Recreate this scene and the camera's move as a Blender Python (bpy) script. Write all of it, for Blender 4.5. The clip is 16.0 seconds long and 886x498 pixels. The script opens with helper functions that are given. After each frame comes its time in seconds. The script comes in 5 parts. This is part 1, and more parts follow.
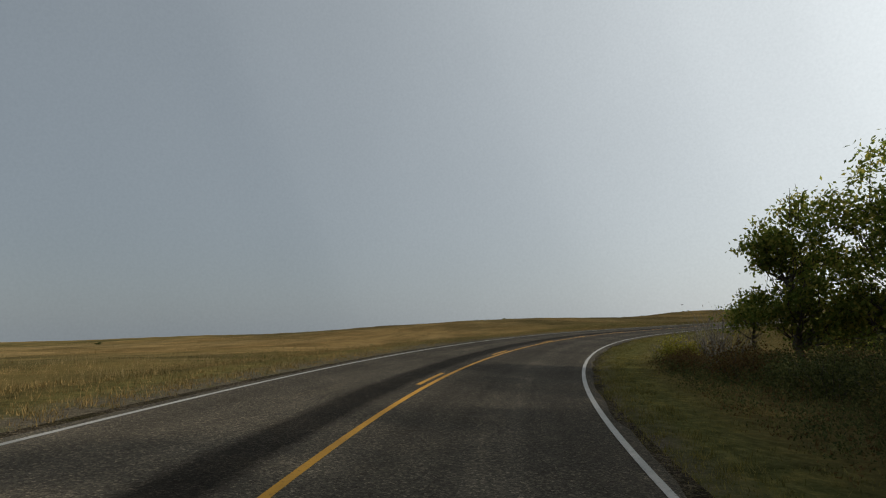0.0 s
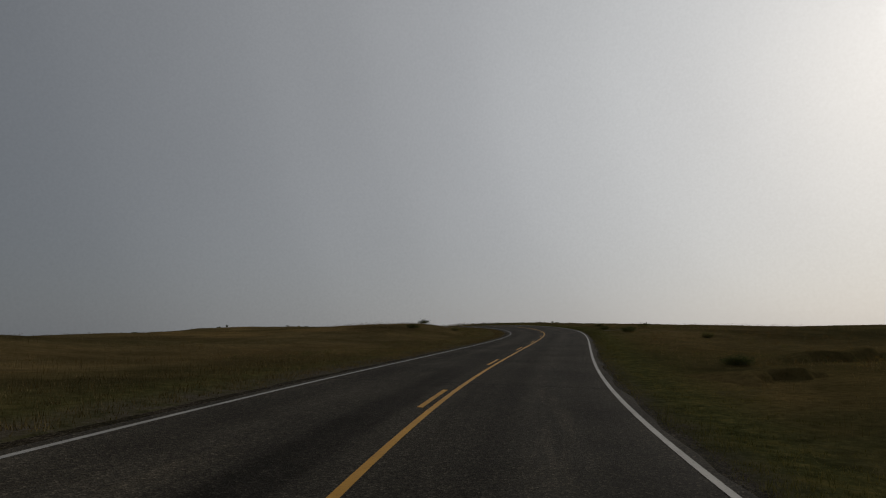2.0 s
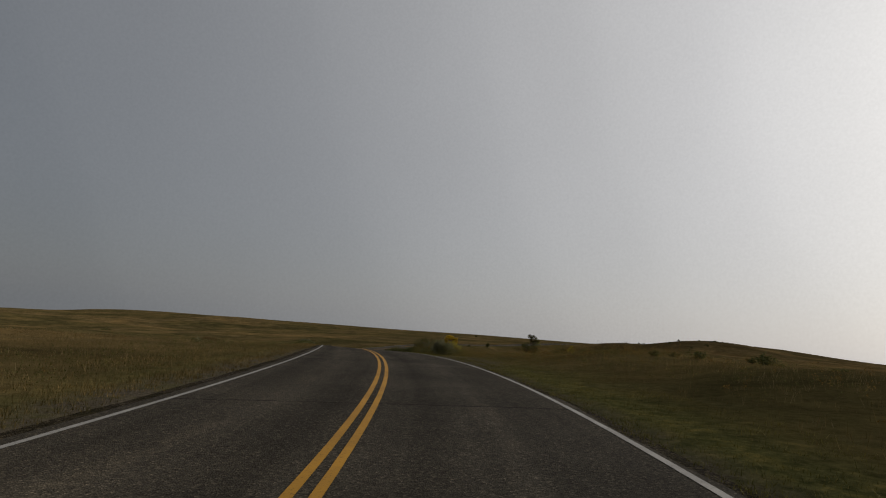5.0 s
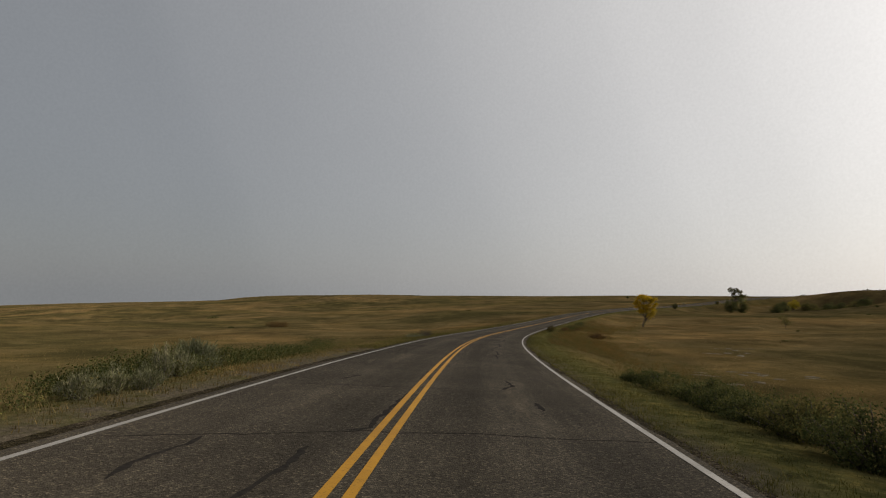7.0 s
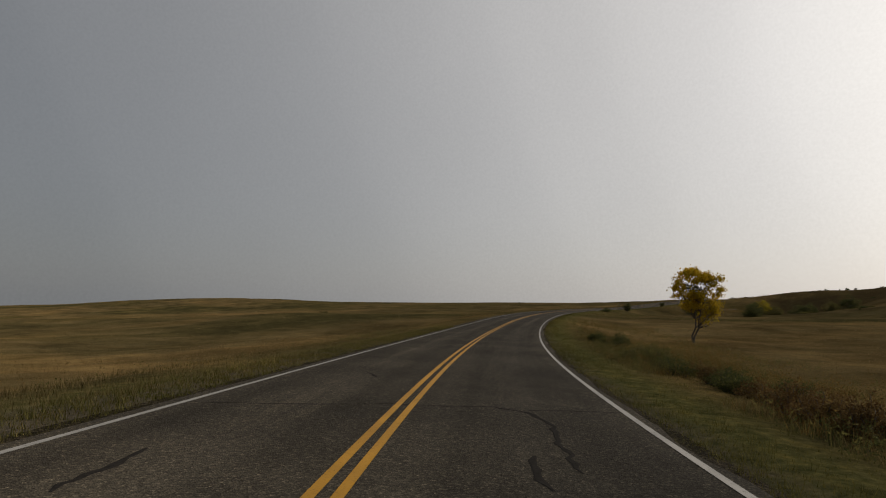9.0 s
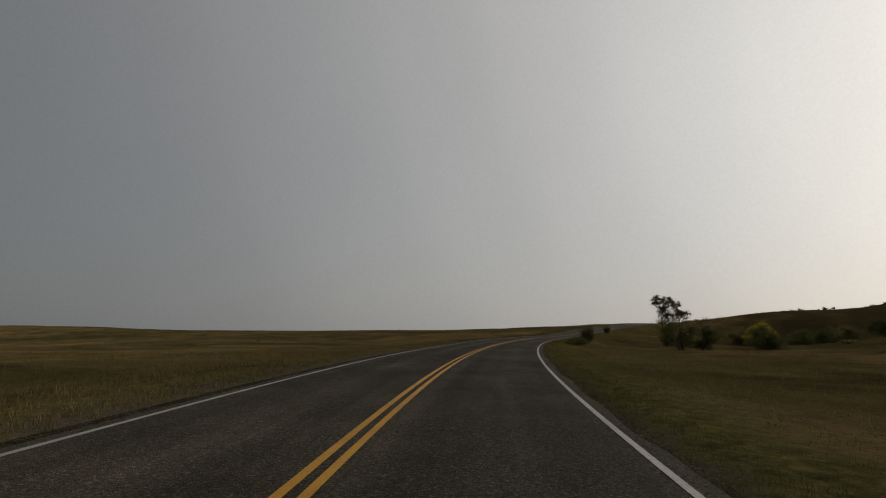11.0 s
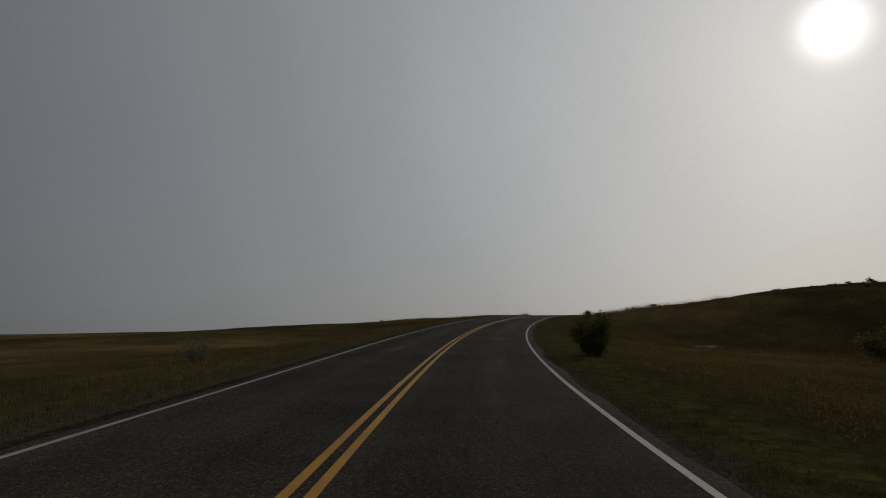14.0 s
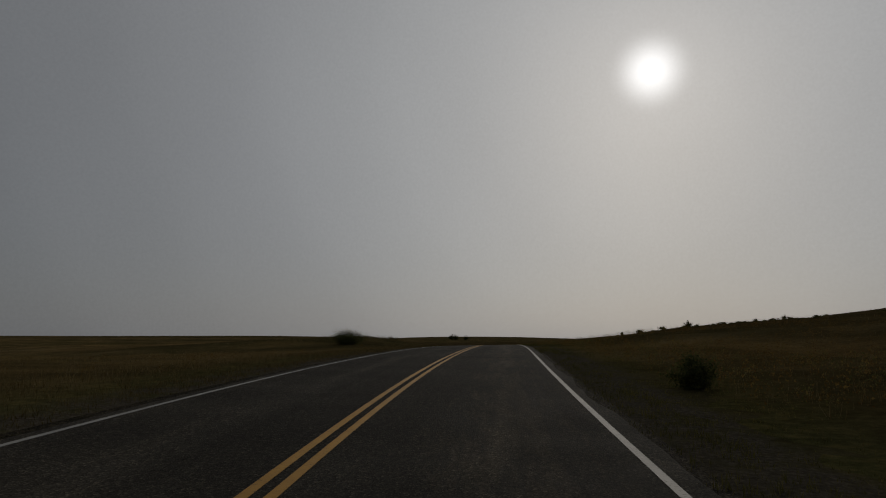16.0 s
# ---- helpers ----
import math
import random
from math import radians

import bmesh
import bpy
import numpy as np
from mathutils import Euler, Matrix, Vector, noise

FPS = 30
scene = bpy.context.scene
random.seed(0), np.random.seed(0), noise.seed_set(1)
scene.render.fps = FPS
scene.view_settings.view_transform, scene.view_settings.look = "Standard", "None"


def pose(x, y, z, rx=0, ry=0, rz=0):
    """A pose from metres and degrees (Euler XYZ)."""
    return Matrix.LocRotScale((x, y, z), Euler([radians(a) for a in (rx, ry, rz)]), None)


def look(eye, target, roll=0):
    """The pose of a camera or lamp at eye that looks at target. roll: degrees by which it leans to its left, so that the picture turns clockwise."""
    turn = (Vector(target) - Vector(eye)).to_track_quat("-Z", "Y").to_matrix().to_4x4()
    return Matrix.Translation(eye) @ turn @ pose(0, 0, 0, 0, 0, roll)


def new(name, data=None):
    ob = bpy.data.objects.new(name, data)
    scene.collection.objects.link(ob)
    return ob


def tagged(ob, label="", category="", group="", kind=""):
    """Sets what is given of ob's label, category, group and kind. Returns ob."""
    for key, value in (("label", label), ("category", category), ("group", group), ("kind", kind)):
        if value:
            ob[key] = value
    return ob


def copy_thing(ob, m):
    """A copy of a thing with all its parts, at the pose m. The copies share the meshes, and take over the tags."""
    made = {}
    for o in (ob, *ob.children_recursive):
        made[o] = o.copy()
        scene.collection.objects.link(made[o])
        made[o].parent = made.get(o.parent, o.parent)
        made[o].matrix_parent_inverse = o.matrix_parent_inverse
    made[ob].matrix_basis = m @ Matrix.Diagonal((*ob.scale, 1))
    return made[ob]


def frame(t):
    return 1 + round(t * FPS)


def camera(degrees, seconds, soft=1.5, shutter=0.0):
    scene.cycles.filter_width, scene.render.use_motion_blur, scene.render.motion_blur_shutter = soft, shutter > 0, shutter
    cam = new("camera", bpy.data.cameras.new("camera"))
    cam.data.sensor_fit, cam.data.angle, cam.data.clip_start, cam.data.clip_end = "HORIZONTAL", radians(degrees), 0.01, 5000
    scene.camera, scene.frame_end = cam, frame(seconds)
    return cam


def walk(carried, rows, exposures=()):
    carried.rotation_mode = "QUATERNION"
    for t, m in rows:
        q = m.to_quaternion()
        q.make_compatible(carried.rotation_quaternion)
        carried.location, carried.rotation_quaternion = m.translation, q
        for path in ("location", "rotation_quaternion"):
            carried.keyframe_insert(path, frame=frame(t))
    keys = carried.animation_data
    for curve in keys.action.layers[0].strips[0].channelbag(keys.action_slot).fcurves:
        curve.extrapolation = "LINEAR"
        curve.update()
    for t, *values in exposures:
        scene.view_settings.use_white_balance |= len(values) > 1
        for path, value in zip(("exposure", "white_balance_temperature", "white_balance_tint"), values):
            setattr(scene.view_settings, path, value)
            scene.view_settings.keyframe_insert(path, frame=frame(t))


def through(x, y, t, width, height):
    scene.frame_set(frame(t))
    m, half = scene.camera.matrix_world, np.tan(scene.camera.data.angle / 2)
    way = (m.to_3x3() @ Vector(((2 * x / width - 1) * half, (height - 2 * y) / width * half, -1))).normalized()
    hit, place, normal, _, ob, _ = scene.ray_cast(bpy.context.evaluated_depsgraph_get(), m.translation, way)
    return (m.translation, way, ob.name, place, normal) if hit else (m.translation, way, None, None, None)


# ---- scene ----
# The camera rides along the right-hand lane of a two-lane road over rolling prairie.
cam = camera(72.83, 16.0, soft=1.1)
PATH = [
    (0.0, 42.303, -8.679, 1.820, 97.841, 1.156, -108.958),
    (0.1, 45.516, -10.000, 1.867, 97.916, 1.161, -110.657),
    (0.2, 48.676, -11.444, 1.916, 97.962, 1.155, -112.271),
    (0.3, 51.778, -13.009, 1.967, 97.991, 1.140, -113.912),
    (0.4, 54.818, -14.692, 2.020, 98.016, 1.116, -115.687),
    (0.5, 57.794, -16.490, 2.078, 98.035, 1.081, -117.682),
    (0.6, 60.774, -18.413, 2.142, 98.050, 1.001, -119.910),
    (0.7, 63.705, -20.418, 2.209, 98.064, 0.872, -122.203),
    (0.8, 66.574, -22.518, 2.278, 98.077, 0.735, -124.481),
    (0.9, 69.366, -24.726, 2.347, 98.039, 0.625, -126.673),
    (1.0, 72.062, -27.053, 2.412, 97.993, 0.576, -128.715),
    (1.1, 74.693, -29.535, 2.474, 97.941, 0.697, -130.641),
    (1.2, 77.232, -32.112, 2.533, 97.885, 0.994, -132.490),
    (1.3, 79.683, -34.770, 2.587, 97.827, 1.356, -134.332),
    (1.4, 82.047, -37.500, 2.639, 97.771, 1.669, -136.269),
    (1.5, 84.326, -40.297, 2.688, 97.749, 1.821, -138.313),
    (1.6, 86.643, -43.302, 2.746, 97.917, 1.702, -140.565),
    (1.7, 88.871, -46.375, 2.812, 98.197, 1.375, -142.880),
    (1.8, 90.987, -49.529, 2.886, 98.514, 0.964, -145.234),
    (1.9, 92.966, -52.773, 2.966, 98.794, 0.584, -147.647),
    (2.0, 94.784, -56.113, 3.052, 98.962, 0.356, -150.123),
    (2.1, 96.329, -59.279, 3.137, 98.957, 0.330, -152.438),
    (2.2, 97.766, -62.503, 3.229, 98.899, 0.395, -154.733),
    (2.3, 99.103, -65.777, 3.333, 98.814, 0.454, -156.839),
    (2.4, 100.350, -69.093, 3.447, 98.766, 0.413, -158.593),
    (2.5, 101.517, -72.444, 3.571, 98.837, 0.175, -159.852),
    (2.6, 102.672, -76.016, 3.714, 99.002, -0.292, -160.651),
    (2.7, 103.766, -79.611, 3.868, 99.171, -0.849, -161.051),
    (2.8, 104.831, -83.221, 4.034, 99.308, -1.447, -161.112),
    (2.9, 105.893, -86.836, 4.205, 99.319, -2.031, -160.952),
    (3.0, 106.976, -90.449, 4.377, 99.328, -2.551, -160.660),
    (3.1, 108.123, -94.022, 4.549, 99.317, -3.007, -160.209),
    (3.2, 109.355, -97.572, 4.722, 99.280, -3.423, -159.555),
    (3.3, 110.643, -101.106, 4.893, 99.234, -3.792, -158.707),
    (3.4, 111.959, -104.630, 5.062, 99.198, -4.118, -157.699),
    (3.5, 113.277, -108.155, 5.230, 99.222, -4.397, -156.575),
    (3.6, 114.636, -111.698, 5.401, 99.277, -4.629, -155.303),
    (3.7, 116.082, -115.209, 5.574, 99.334, -4.821, -153.876),
    (3.8, 117.624, -118.682, 5.749, 99.393, -4.975, -152.302),
    (3.9, 119.271, -122.109, 5.927, 99.453, -5.089, -150.579),
    (4.0, 121.030, -125.482, 6.108, 99.514, -5.165, -148.724),
    (4.1, 122.905, -128.793, 6.290, 99.519, -5.210, -146.803),
    (4.2, 124.898, -132.036, 6.466, 99.402, -5.233, -144.819),
    (4.3, 127.009, -135.204, 6.633, 99.286, -5.233, -142.781),
    (4.4, 129.240, -138.290, 6.791, 99.171, -5.209, -140.717),
    (4.5, 131.585, -141.290, 6.940, 99.057, -5.165, -138.695),
    (4.6, 134.039, -144.201, 7.080, 98.944, -5.105, -136.718),
    (4.7, 136.597, -147.021, 7.212, 98.832, -5.028, -134.784),
    (4.8, 139.253, -149.748, 7.331, 98.610, -4.935, -132.906),
    (4.9, 141.999, -152.383, 7.433, 98.376, -4.822, -131.125),
    (5.0, 144.828, -154.927, 7.519, 98.142, -4.696, -129.441),
    (5.1, 147.731, -157.383, 7.589, 97.909, -4.555, -127.853),
    (5.2, 150.702, -159.754, 7.641, 97.677, -4.398, -126.372),
    (5.3, 153.734, -162.045, 7.677, 97.445, -4.223, -125.007),
    (5.4, 156.820, -164.259, 7.697, 97.214, -4.036, -123.758),
    (5.5, 159.953, -166.404, 7.700, 96.985, -3.838, -122.623),
    (5.6, 163.126, -168.484, 7.687, 96.757, -3.629, -121.605),
    (5.7, 166.333, -170.507, 7.658, 96.528, -3.411, -120.704),
    (5.8, 169.570, -172.479, 7.613, 96.299, -3.190, -119.919),
    (5.9, 172.830, -174.408, 7.553, 96.070, -2.973, -119.249),
    (6.0, 176.110, -176.299, 7.476, 95.849, -2.764, -118.681),
    (6.1, 179.055, -177.965, 7.402, 95.764, -2.599, -118.091),
    (6.2, 182.008, -179.613, 7.326, 95.685, -2.463, -117.350),
    (6.3, 184.967, -181.247, 7.247, 95.606, -2.351, -116.622),
    (6.4, 187.930, -182.873, 7.162, 95.520, -2.253, -116.047),
    (6.5, 190.895, -184.492, 7.069, 95.420, -2.159, -115.778),
    (6.6, 193.935, -186.154, 6.966, 95.255, -1.829, -115.755),
    (6.7, 196.976, -187.810, 6.858, 95.021, -1.514, -115.844),
    (6.8, 200.016, -189.469, 6.745, 94.840, -1.217, -116.011),
    (6.9, 203.052, -191.133, 6.628, 94.689, -0.932, -116.217),
    (7.0, 206.080, -192.809, 6.504, 94.607, -0.640, -116.437),
    (7.1, 209.207, -194.565, 6.365, 94.658, -0.577, -116.708),
    (7.2, 212.313, -196.354, 6.215, 94.823, -0.433, -117.018),
    (7.3, 215.404, -198.166, 6.060, 95.025, -0.301, -117.356),
    (7.4, 218.492, -199.985, 5.905, 95.193, -0.234, -117.706),
    (7.5, 221.581, -201.798, 5.759, 95.280, -0.248, -118.049),
    (7.6, 224.820, -203.702, 5.613, 95.218, -0.283, -118.343),
    (7.7, 228.045, -205.628, 5.469, 95.062, -0.328, -118.588),
    (7.8, 231.255, -207.578, 5.326, 94.875, -0.375, -118.860),
    (7.9, 234.445, -209.554, 5.183, 94.720, -0.424, -119.238),
    (8.0, 237.616, -211.562, 5.039, 94.657, -0.487, -119.784),
    (8.1, 240.737, -213.571, 4.895, 94.727, -0.522, -120.482),
    (8.2, 243.847, -215.596, 4.752, 94.868, -0.650, -121.282),
    (8.3, 246.936, -217.653, 4.612, 95.024, -0.813, -122.137),
    (8.4, 249.996, -219.755, 4.477, 95.165, -0.951, -122.982),
    (8.5, 253.016, -221.913, 4.349, 95.257, -1.007, -123.750),
    (8.6, 256.030, -224.147, 4.228, 95.278, -0.985, -124.461),
    (8.7, 259.014, -226.421, 4.114, 95.256, -0.945, -125.155),
    (8.8, 261.968, -228.734, 4.010, 95.309, -0.900, -125.836),
    (8.9, 264.892, -231.084, 3.916, 95.379, -0.859, -126.505),
    (9.0, 267.789, -233.468, 3.830, 95.500, -0.834, -127.169),
    (9.1, 270.678, -235.908, 3.750, 95.662, -0.824, -127.834),
    (9.2, 273.537, -238.383, 3.682, 95.826, -0.820, -128.490),
    (9.3, 276.365, -240.892, 3.623, 95.993, -0.820, -129.140),
    (9.4, 279.164, -243.436, 3.575, 96.152, -0.823, -129.782),
    (9.5, 281.931, -246.012, 3.537, 96.307, -0.827, -130.414),
    (9.6, 284.670, -248.620, 3.507, 96.464, -0.831, -131.018),
    (9.7, 287.381, -251.258, 3.487, 96.623, -0.836, -131.588),
    (9.8, 290.065, -253.923, 3.476, 96.783, -0.839, -132.125),
    (9.9, 292.724, -256.613, 3.474, 96.946, -0.838, -132.631),
    (10.0, 295.359, -259.328, 3.481, 97.109, -0.833, -133.125),
    (10.1, 297.970, -262.066, 3.498, 97.276, -0.821, -133.607),
    (10.2, 300.557, -264.826, 3.524, 97.443, -0.799, -134.078),
    (10.3, 303.121, -267.608, 3.559, 97.611, -0.768, -134.546),
    (10.4, 305.661, -270.411, 3.603, 97.778, -0.729, -135.031),
    (10.5, 308.175, -273.235, 3.657, 97.945, -0.683, -135.534),
    (10.6, 310.664, -276.082, 3.720, 98.112, -0.636, -136.058),
    (10.7, 313.124, -278.952, 3.788, 98.162, -0.588, -136.601),
    (10.8, 315.557, -281.845, 3.858, 98.195, -0.541, -137.170),
    (10.9, 317.959, -284.761, 3.929, 98.228, -0.499, -137.765),
    (11.0, 320.330, -287.703, 4.000, 98.259, -0.466, -138.385),
    (11.1, 322.668, -290.670, 4.073, 98.288, -0.441, -139.019),
    (11.2, 324.974, -293.661, 4.146, 98.314, -0.427, -139.655),
    (11.3, 327.247, -296.678, 4.220, 98.295, -0.424, -140.293),
    (11.4, 329.486, -299.719, 4.290, 98.229, -0.432, -140.933),
    (11.5, 331.693, -302.785, 4.355, 98.159, -0.453, -141.557),
    (11.6, 333.846, -305.819, 4.412, 98.089, -0.519, -142.136),
    (11.7, 335.981, -308.865, 4.462, 98.019, -0.636, -142.677),
    (11.8, 338.092, -311.931, 4.505, 97.949, -0.767, -143.195),
    (11.9, 340.167, -315.021, 4.545, 97.881, -0.879, -143.695),
    (12.0, 342.199, -318.141, 4.586, 97.888, -0.937, -144.193),
    (12.1, 344.191, -321.294, 4.631, 97.827, -0.887, -144.778),
    (12.2, 346.152, -324.467, 4.679, 97.674, -0.736, -145.476),
    (12.3, 348.084, -327.656, 4.728, 97.490, -0.540, -146.231),
    (12.4, 349.992, -330.860, 4.775, 97.337, -0.358, -146.959),
    (12.5, 351.877, -334.076, 4.821, 97.277, -0.255, -147.566),
    (12.6, 353.753, -337.305, 4.863, 97.337, -0.222, -148.016),
    (12.7, 355.616, -340.541, 4.903, 97.473, -0.199, -148.408),
    (12.8, 357.453, -343.791, 4.943, 97.635, -0.190, -148.826),
    (12.9, 359.252, -347.062, 4.983, 97.771, -0.196, -149.345),
    (13.0, 361.000, -350.359, 5.027, 97.829, -0.217, -150.022),
    (13.1, 362.690, -353.655, 5.076, 97.769, -0.278, -150.810),
    (13.2, 364.340, -356.972, 5.132, 97.629, -0.391, -151.657),
    (13.3, 365.948, -360.311, 5.190, 97.496, -0.524, -152.525),
    (13.4, 367.509, -363.674, 5.249, 97.390, -0.644, -153.374),
    (13.5, 369.019, -367.060, 5.305, 97.368, -0.720, -154.159),
    (13.6, 370.477, -370.494, 5.357, 97.425, -0.634, -154.895),
    (13.7, 371.877, -373.954, 5.409, 97.514, -0.365, -155.596),
    (13.8, 373.234, -377.430, 5.461, 97.623, -0.025, -156.253),
    (13.9, 374.562, -380.917, 5.517, 97.873, 0.272, -156.868),
    (14.0, 375.875, -384.409, 5.589, 98.217, 0.412, -157.415),
    (14.1, 377.164, -387.896, 5.677, 98.572, 0.378, -157.746),
    (14.2, 378.422, -391.394, 5.779, 98.946, 0.265, -157.858),
    (14.3, 379.649, -394.901, 5.898, 99.317, 0.124, -157.943),
    (14.4, 380.843, -398.417, 6.037, 99.664, -0.002, -158.164),
    (14.5, 382.005, -401.943, 6.199, 99.951, -0.064, -158.685),
    (14.6, 383.155, -405.497, 6.380, 99.988, -0.077, -159.542),
    (14.7, 384.283, -409.057, 6.571, 99.947, -0.085, -160.589),
    (14.8, 385.370, -412.630, 6.770, 99.881, -0.089, -161.729),
    (14.9, 386.393, -416.221, 6.973, 99.841, -0.081, -162.860),
    (15.0, 387.334, -419.835, 7.179, 99.878, -0.056, -163.865),
    (15.1, 388.178, -423.468, 7.384, 99.976, 0.083, -164.754),
    (15.2, 388.937, -427.120, 7.588, 100.008, 0.359, -165.629),
    (15.3, 389.620, -430.785, 7.789, 99.993, 0.671, -166.508),
    (15.4, 390.239, -434.461, 7.990, 99.976, 0.920, -167.399),
    (15.5, 390.805, -438.144, 8.193, 99.951, 1.011, -168.317),
    (15.6, 391.280, -441.564, 8.390, 99.867, 0.932, -169.164),
    (15.7, 391.704, -444.990, 8.596, 99.697, 0.752, -169.980),
    (15.8, 392.076, -448.422, 8.806, 99.479, 0.505, -170.748),
    (15.9, 392.399, -451.860, 9.010, 99.062, 0.230, -171.473),
    (16.0, 392.675, -455.302, 9.199, 98.651, -0.039, -172.168),
]
# stops: the recording darkens as it turns towards the low sun
EXPOSURE = [
    (0, -0.37, 6200, 6),
    (0.5, -0.7, 6500, 9),
    (1, -0.95, 6750, 12),
    (1.5, -1.22, 6750, 12),
    (2, -1.7, 6250, 10.5),
    (2.5, -2.05, 6250, 10.5),
    (3, -2.15, 6250, 10.5),
    (3.5, -2.15, 6250, 10.5),
    (4.2, -1.85, 6250, 10.5),
    (5.2, -0.9, 6600, 12),
    (6, -0.6, 6750, 12),
    (6.5, -0.5, 6750, 12),
    (7.5, -0.52, 6750, 12),
    (8.5, -0.7, 6750, 12),
    (9, -0.85, 6750, 12),
    (11.5, -1.4, 6600, 10.5),
    (12.5, -1.65, 6420, 10.5),
    (13, -1.8, 6500, 10.5),
    (14, -2.04, 6250, 10.5),
    (15, -2.23, 6250, 10.5),
    (16, -2.42, 6250, 10.5),
]
walk(cam, [(t, pose(x, y, z, rx, ry, rz)) for t, x, y, z, rx, ry, rz in PATH], EXPOSURE)

# ---- sky and sun: thin high haze with a low sun ----
SUN_AZ, SUN_EL = radians(-102.3), radians(23.8)
SUN_DIR = Vector((math.cos(SUN_AZ) * math.cos(SUN_EL), math.sin(SUN_AZ) * math.cos(SUN_EL), math.sin(SUN_EL)))


def make_world():
    world = bpy.data.worlds.new("hazy_sky")
    scene.world = world
    world.use_nodes = True
    nt = world.node_tree
    nt.nodes.clear()
    N, L = nt.nodes.new, nt.links.new
    out = N("ShaderNodeOutputWorld")
    add, add2 = N("ShaderNodeAddShader"), N("ShaderNodeAddShader")
    sky = N("ShaderNodeTexSky")
    sky.sky_type, sky.sun_disc = "NISHITA", False
    sky.sun_elevation, sky.sun_rotation = SUN_EL, radians(90.0) - SUN_AZ
    sky.air_density, sky.dust_density, sky.ozone_density = 1.0, 2.5, 1.0
    bg = N("ShaderNodeBackground")
    bg.inputs[1].default_value = SKY_STRENGTH
    L(sky.outputs[0], bg.inputs[0])
    # haze: brightens smoothly towards the sun
    tc = N("ShaderNodeTexCoord")
    nrm = N("ShaderNodeVectorMath")
    nrm.operation = "NORMALIZE"
    L(tc.outputs["Generated"], nrm.inputs[0])
    dot = N("ShaderNodeVectorMath")
    dot.operation = "DOT_PRODUCT"
    dot.inputs[1].default_value = SUN_DIR
    L(nrm.outputs[0], dot.inputs[0])
    half = N("ShaderNodeMapRange")
    half.inputs["From Min"].default_value, half.inputs["From Max"].default_value = -1.0, 1.0
    L(dot.outputs["Value"], half.inputs["Value"])
    ramp = N("ShaderNodeValToRGB")
    ramp.color_ramp.interpolation = "CARDINAL"
    els = ramp.color_ramp.elements
    for i, (p, c) in enumerate(HAZE):
        e = els[i] if i < 2 else els.new(p)
        e.position, e.color = p, (*c, 1)
    L(half.outputs[0], ramp.inputs[0])
    hz = N("ShaderNodeBackground")
    # thin unevenness of the veil
    grain, veil = N("ShaderNodeTexNoise"), N("ShaderNodeTexNoise")
    grain.inputs["Scale"].default_value, grain.inputs["Detail"].default_value = 260.0, 2.0
    veil.inputs["Scale"].default_value, veil.inputs["Detail"].default_value = 2.2, 3.0
    level = []
    for tex, lo, hi in ((grain, 0.965, 1.035), (veil, 0.95, 1.05)):
        L(nrm.outputs[0], tex.inputs["Vector"])
        r = N("ShaderNodeMapRange")
        r.inputs["From Min"].default_value, r.inputs["From Max"].default_value = 0.25, 0.75
        r.inputs["To Min"].default_value, r.inputs["To Max"].default_value = lo, hi
        L(tex.outputs["Fac"], r.inputs["Value"])
        level.append(r)
    both = N("ShaderNodeMath")
    both.operation = "MULTIPLY"
    L(level[0].outputs[0], both.inputs[0])
    L(level[1].outputs[0], both.inputs[1])
    power = N("ShaderNodeMath")
    power.operation = "MULTIPLY"
    power.inputs[1].default_value = HAZE_STRENGTH
    L(both.outputs[0], power.inputs[0])
    L(power.outputs[0], hz.inputs[1])
    L(ramp.outputs[0], hz.inputs[0])
    # the veiled disc of the sun
    disc = N("ShaderNodeMapRange")
    disc.inputs["From Min"].default_value, disc.inputs["From Max"].default_value = math.cos(radians(4.5)), 1.0
    L(dot.outputs["Value"], disc.inputs["Value"])
    core, glow = N("ShaderNodeMath"), N("ShaderNodeMath")
    core.operation, glow.operation = "POWER", "MULTIPLY"
    core.inputs[1].default_value, glow.inputs[1].default_value = 4.0, 3.4
    L(disc.outputs[0], core.inputs[0])
    L(core.outputs[0], glow.inputs[0])
    sd = N("ShaderNodeBackground")
    sd.inputs[0].default_value = (1, 0.98, 0.95, 1)
    L(glow.outputs[0], sd.inputs[1])
    L(bg.outputs[0], add.inputs[0])
    L(hz.outputs[0], add.inputs[1])
    L(add.outputs[0], add2.inputs[0])
    L(sd.outputs[0], add2.inputs[1])
    L(add2.outputs[0], out.inputs[0])


SKY_STRENGTH, HAZE_STRENGTH = 0.02, 2.5
HAZE = [(0.0000, (0.175, 0.184, 0.188)), (0.0904, (0.158, 0.168, 0.175)), (0.2653, (0.116, 0.124, 0.131)), (0.4132, (0.116, 0.124, 0.131)), (0.5000, (0.136, 0.144, 0.151)), (0.6710, (0.198, 0.204, 0.208)), (0.7868, (0.288, 0.291, 0.29)), (0.8536, (0.358, 0.359, 0.354)), (0.9096, (0.452, 0.452, 0.444)), (0.9532, (0.568, 0.568, 0.552)), (0.9806, (0.648, 0.648, 0.630)), (0.9951, (0.710, 0.712, 0.694)), (0.9985, (0.740, 0.744, 0.728)), (0.9995, (0.760, 0.765, 0.750)), (1.0000, (0.780, 0.785, 0.770))]
make_world()
lamp = bpy.data.lights.new("sun", "SUN")
lamp.energy, lamp.angle, lamp.color = 4.5, radians(2.0), (1.0, 0.88, 0.72)
sun = new("sun", lamp)
sun.matrix_world = look(SUN_DIR * 100, (0, 0, 0))

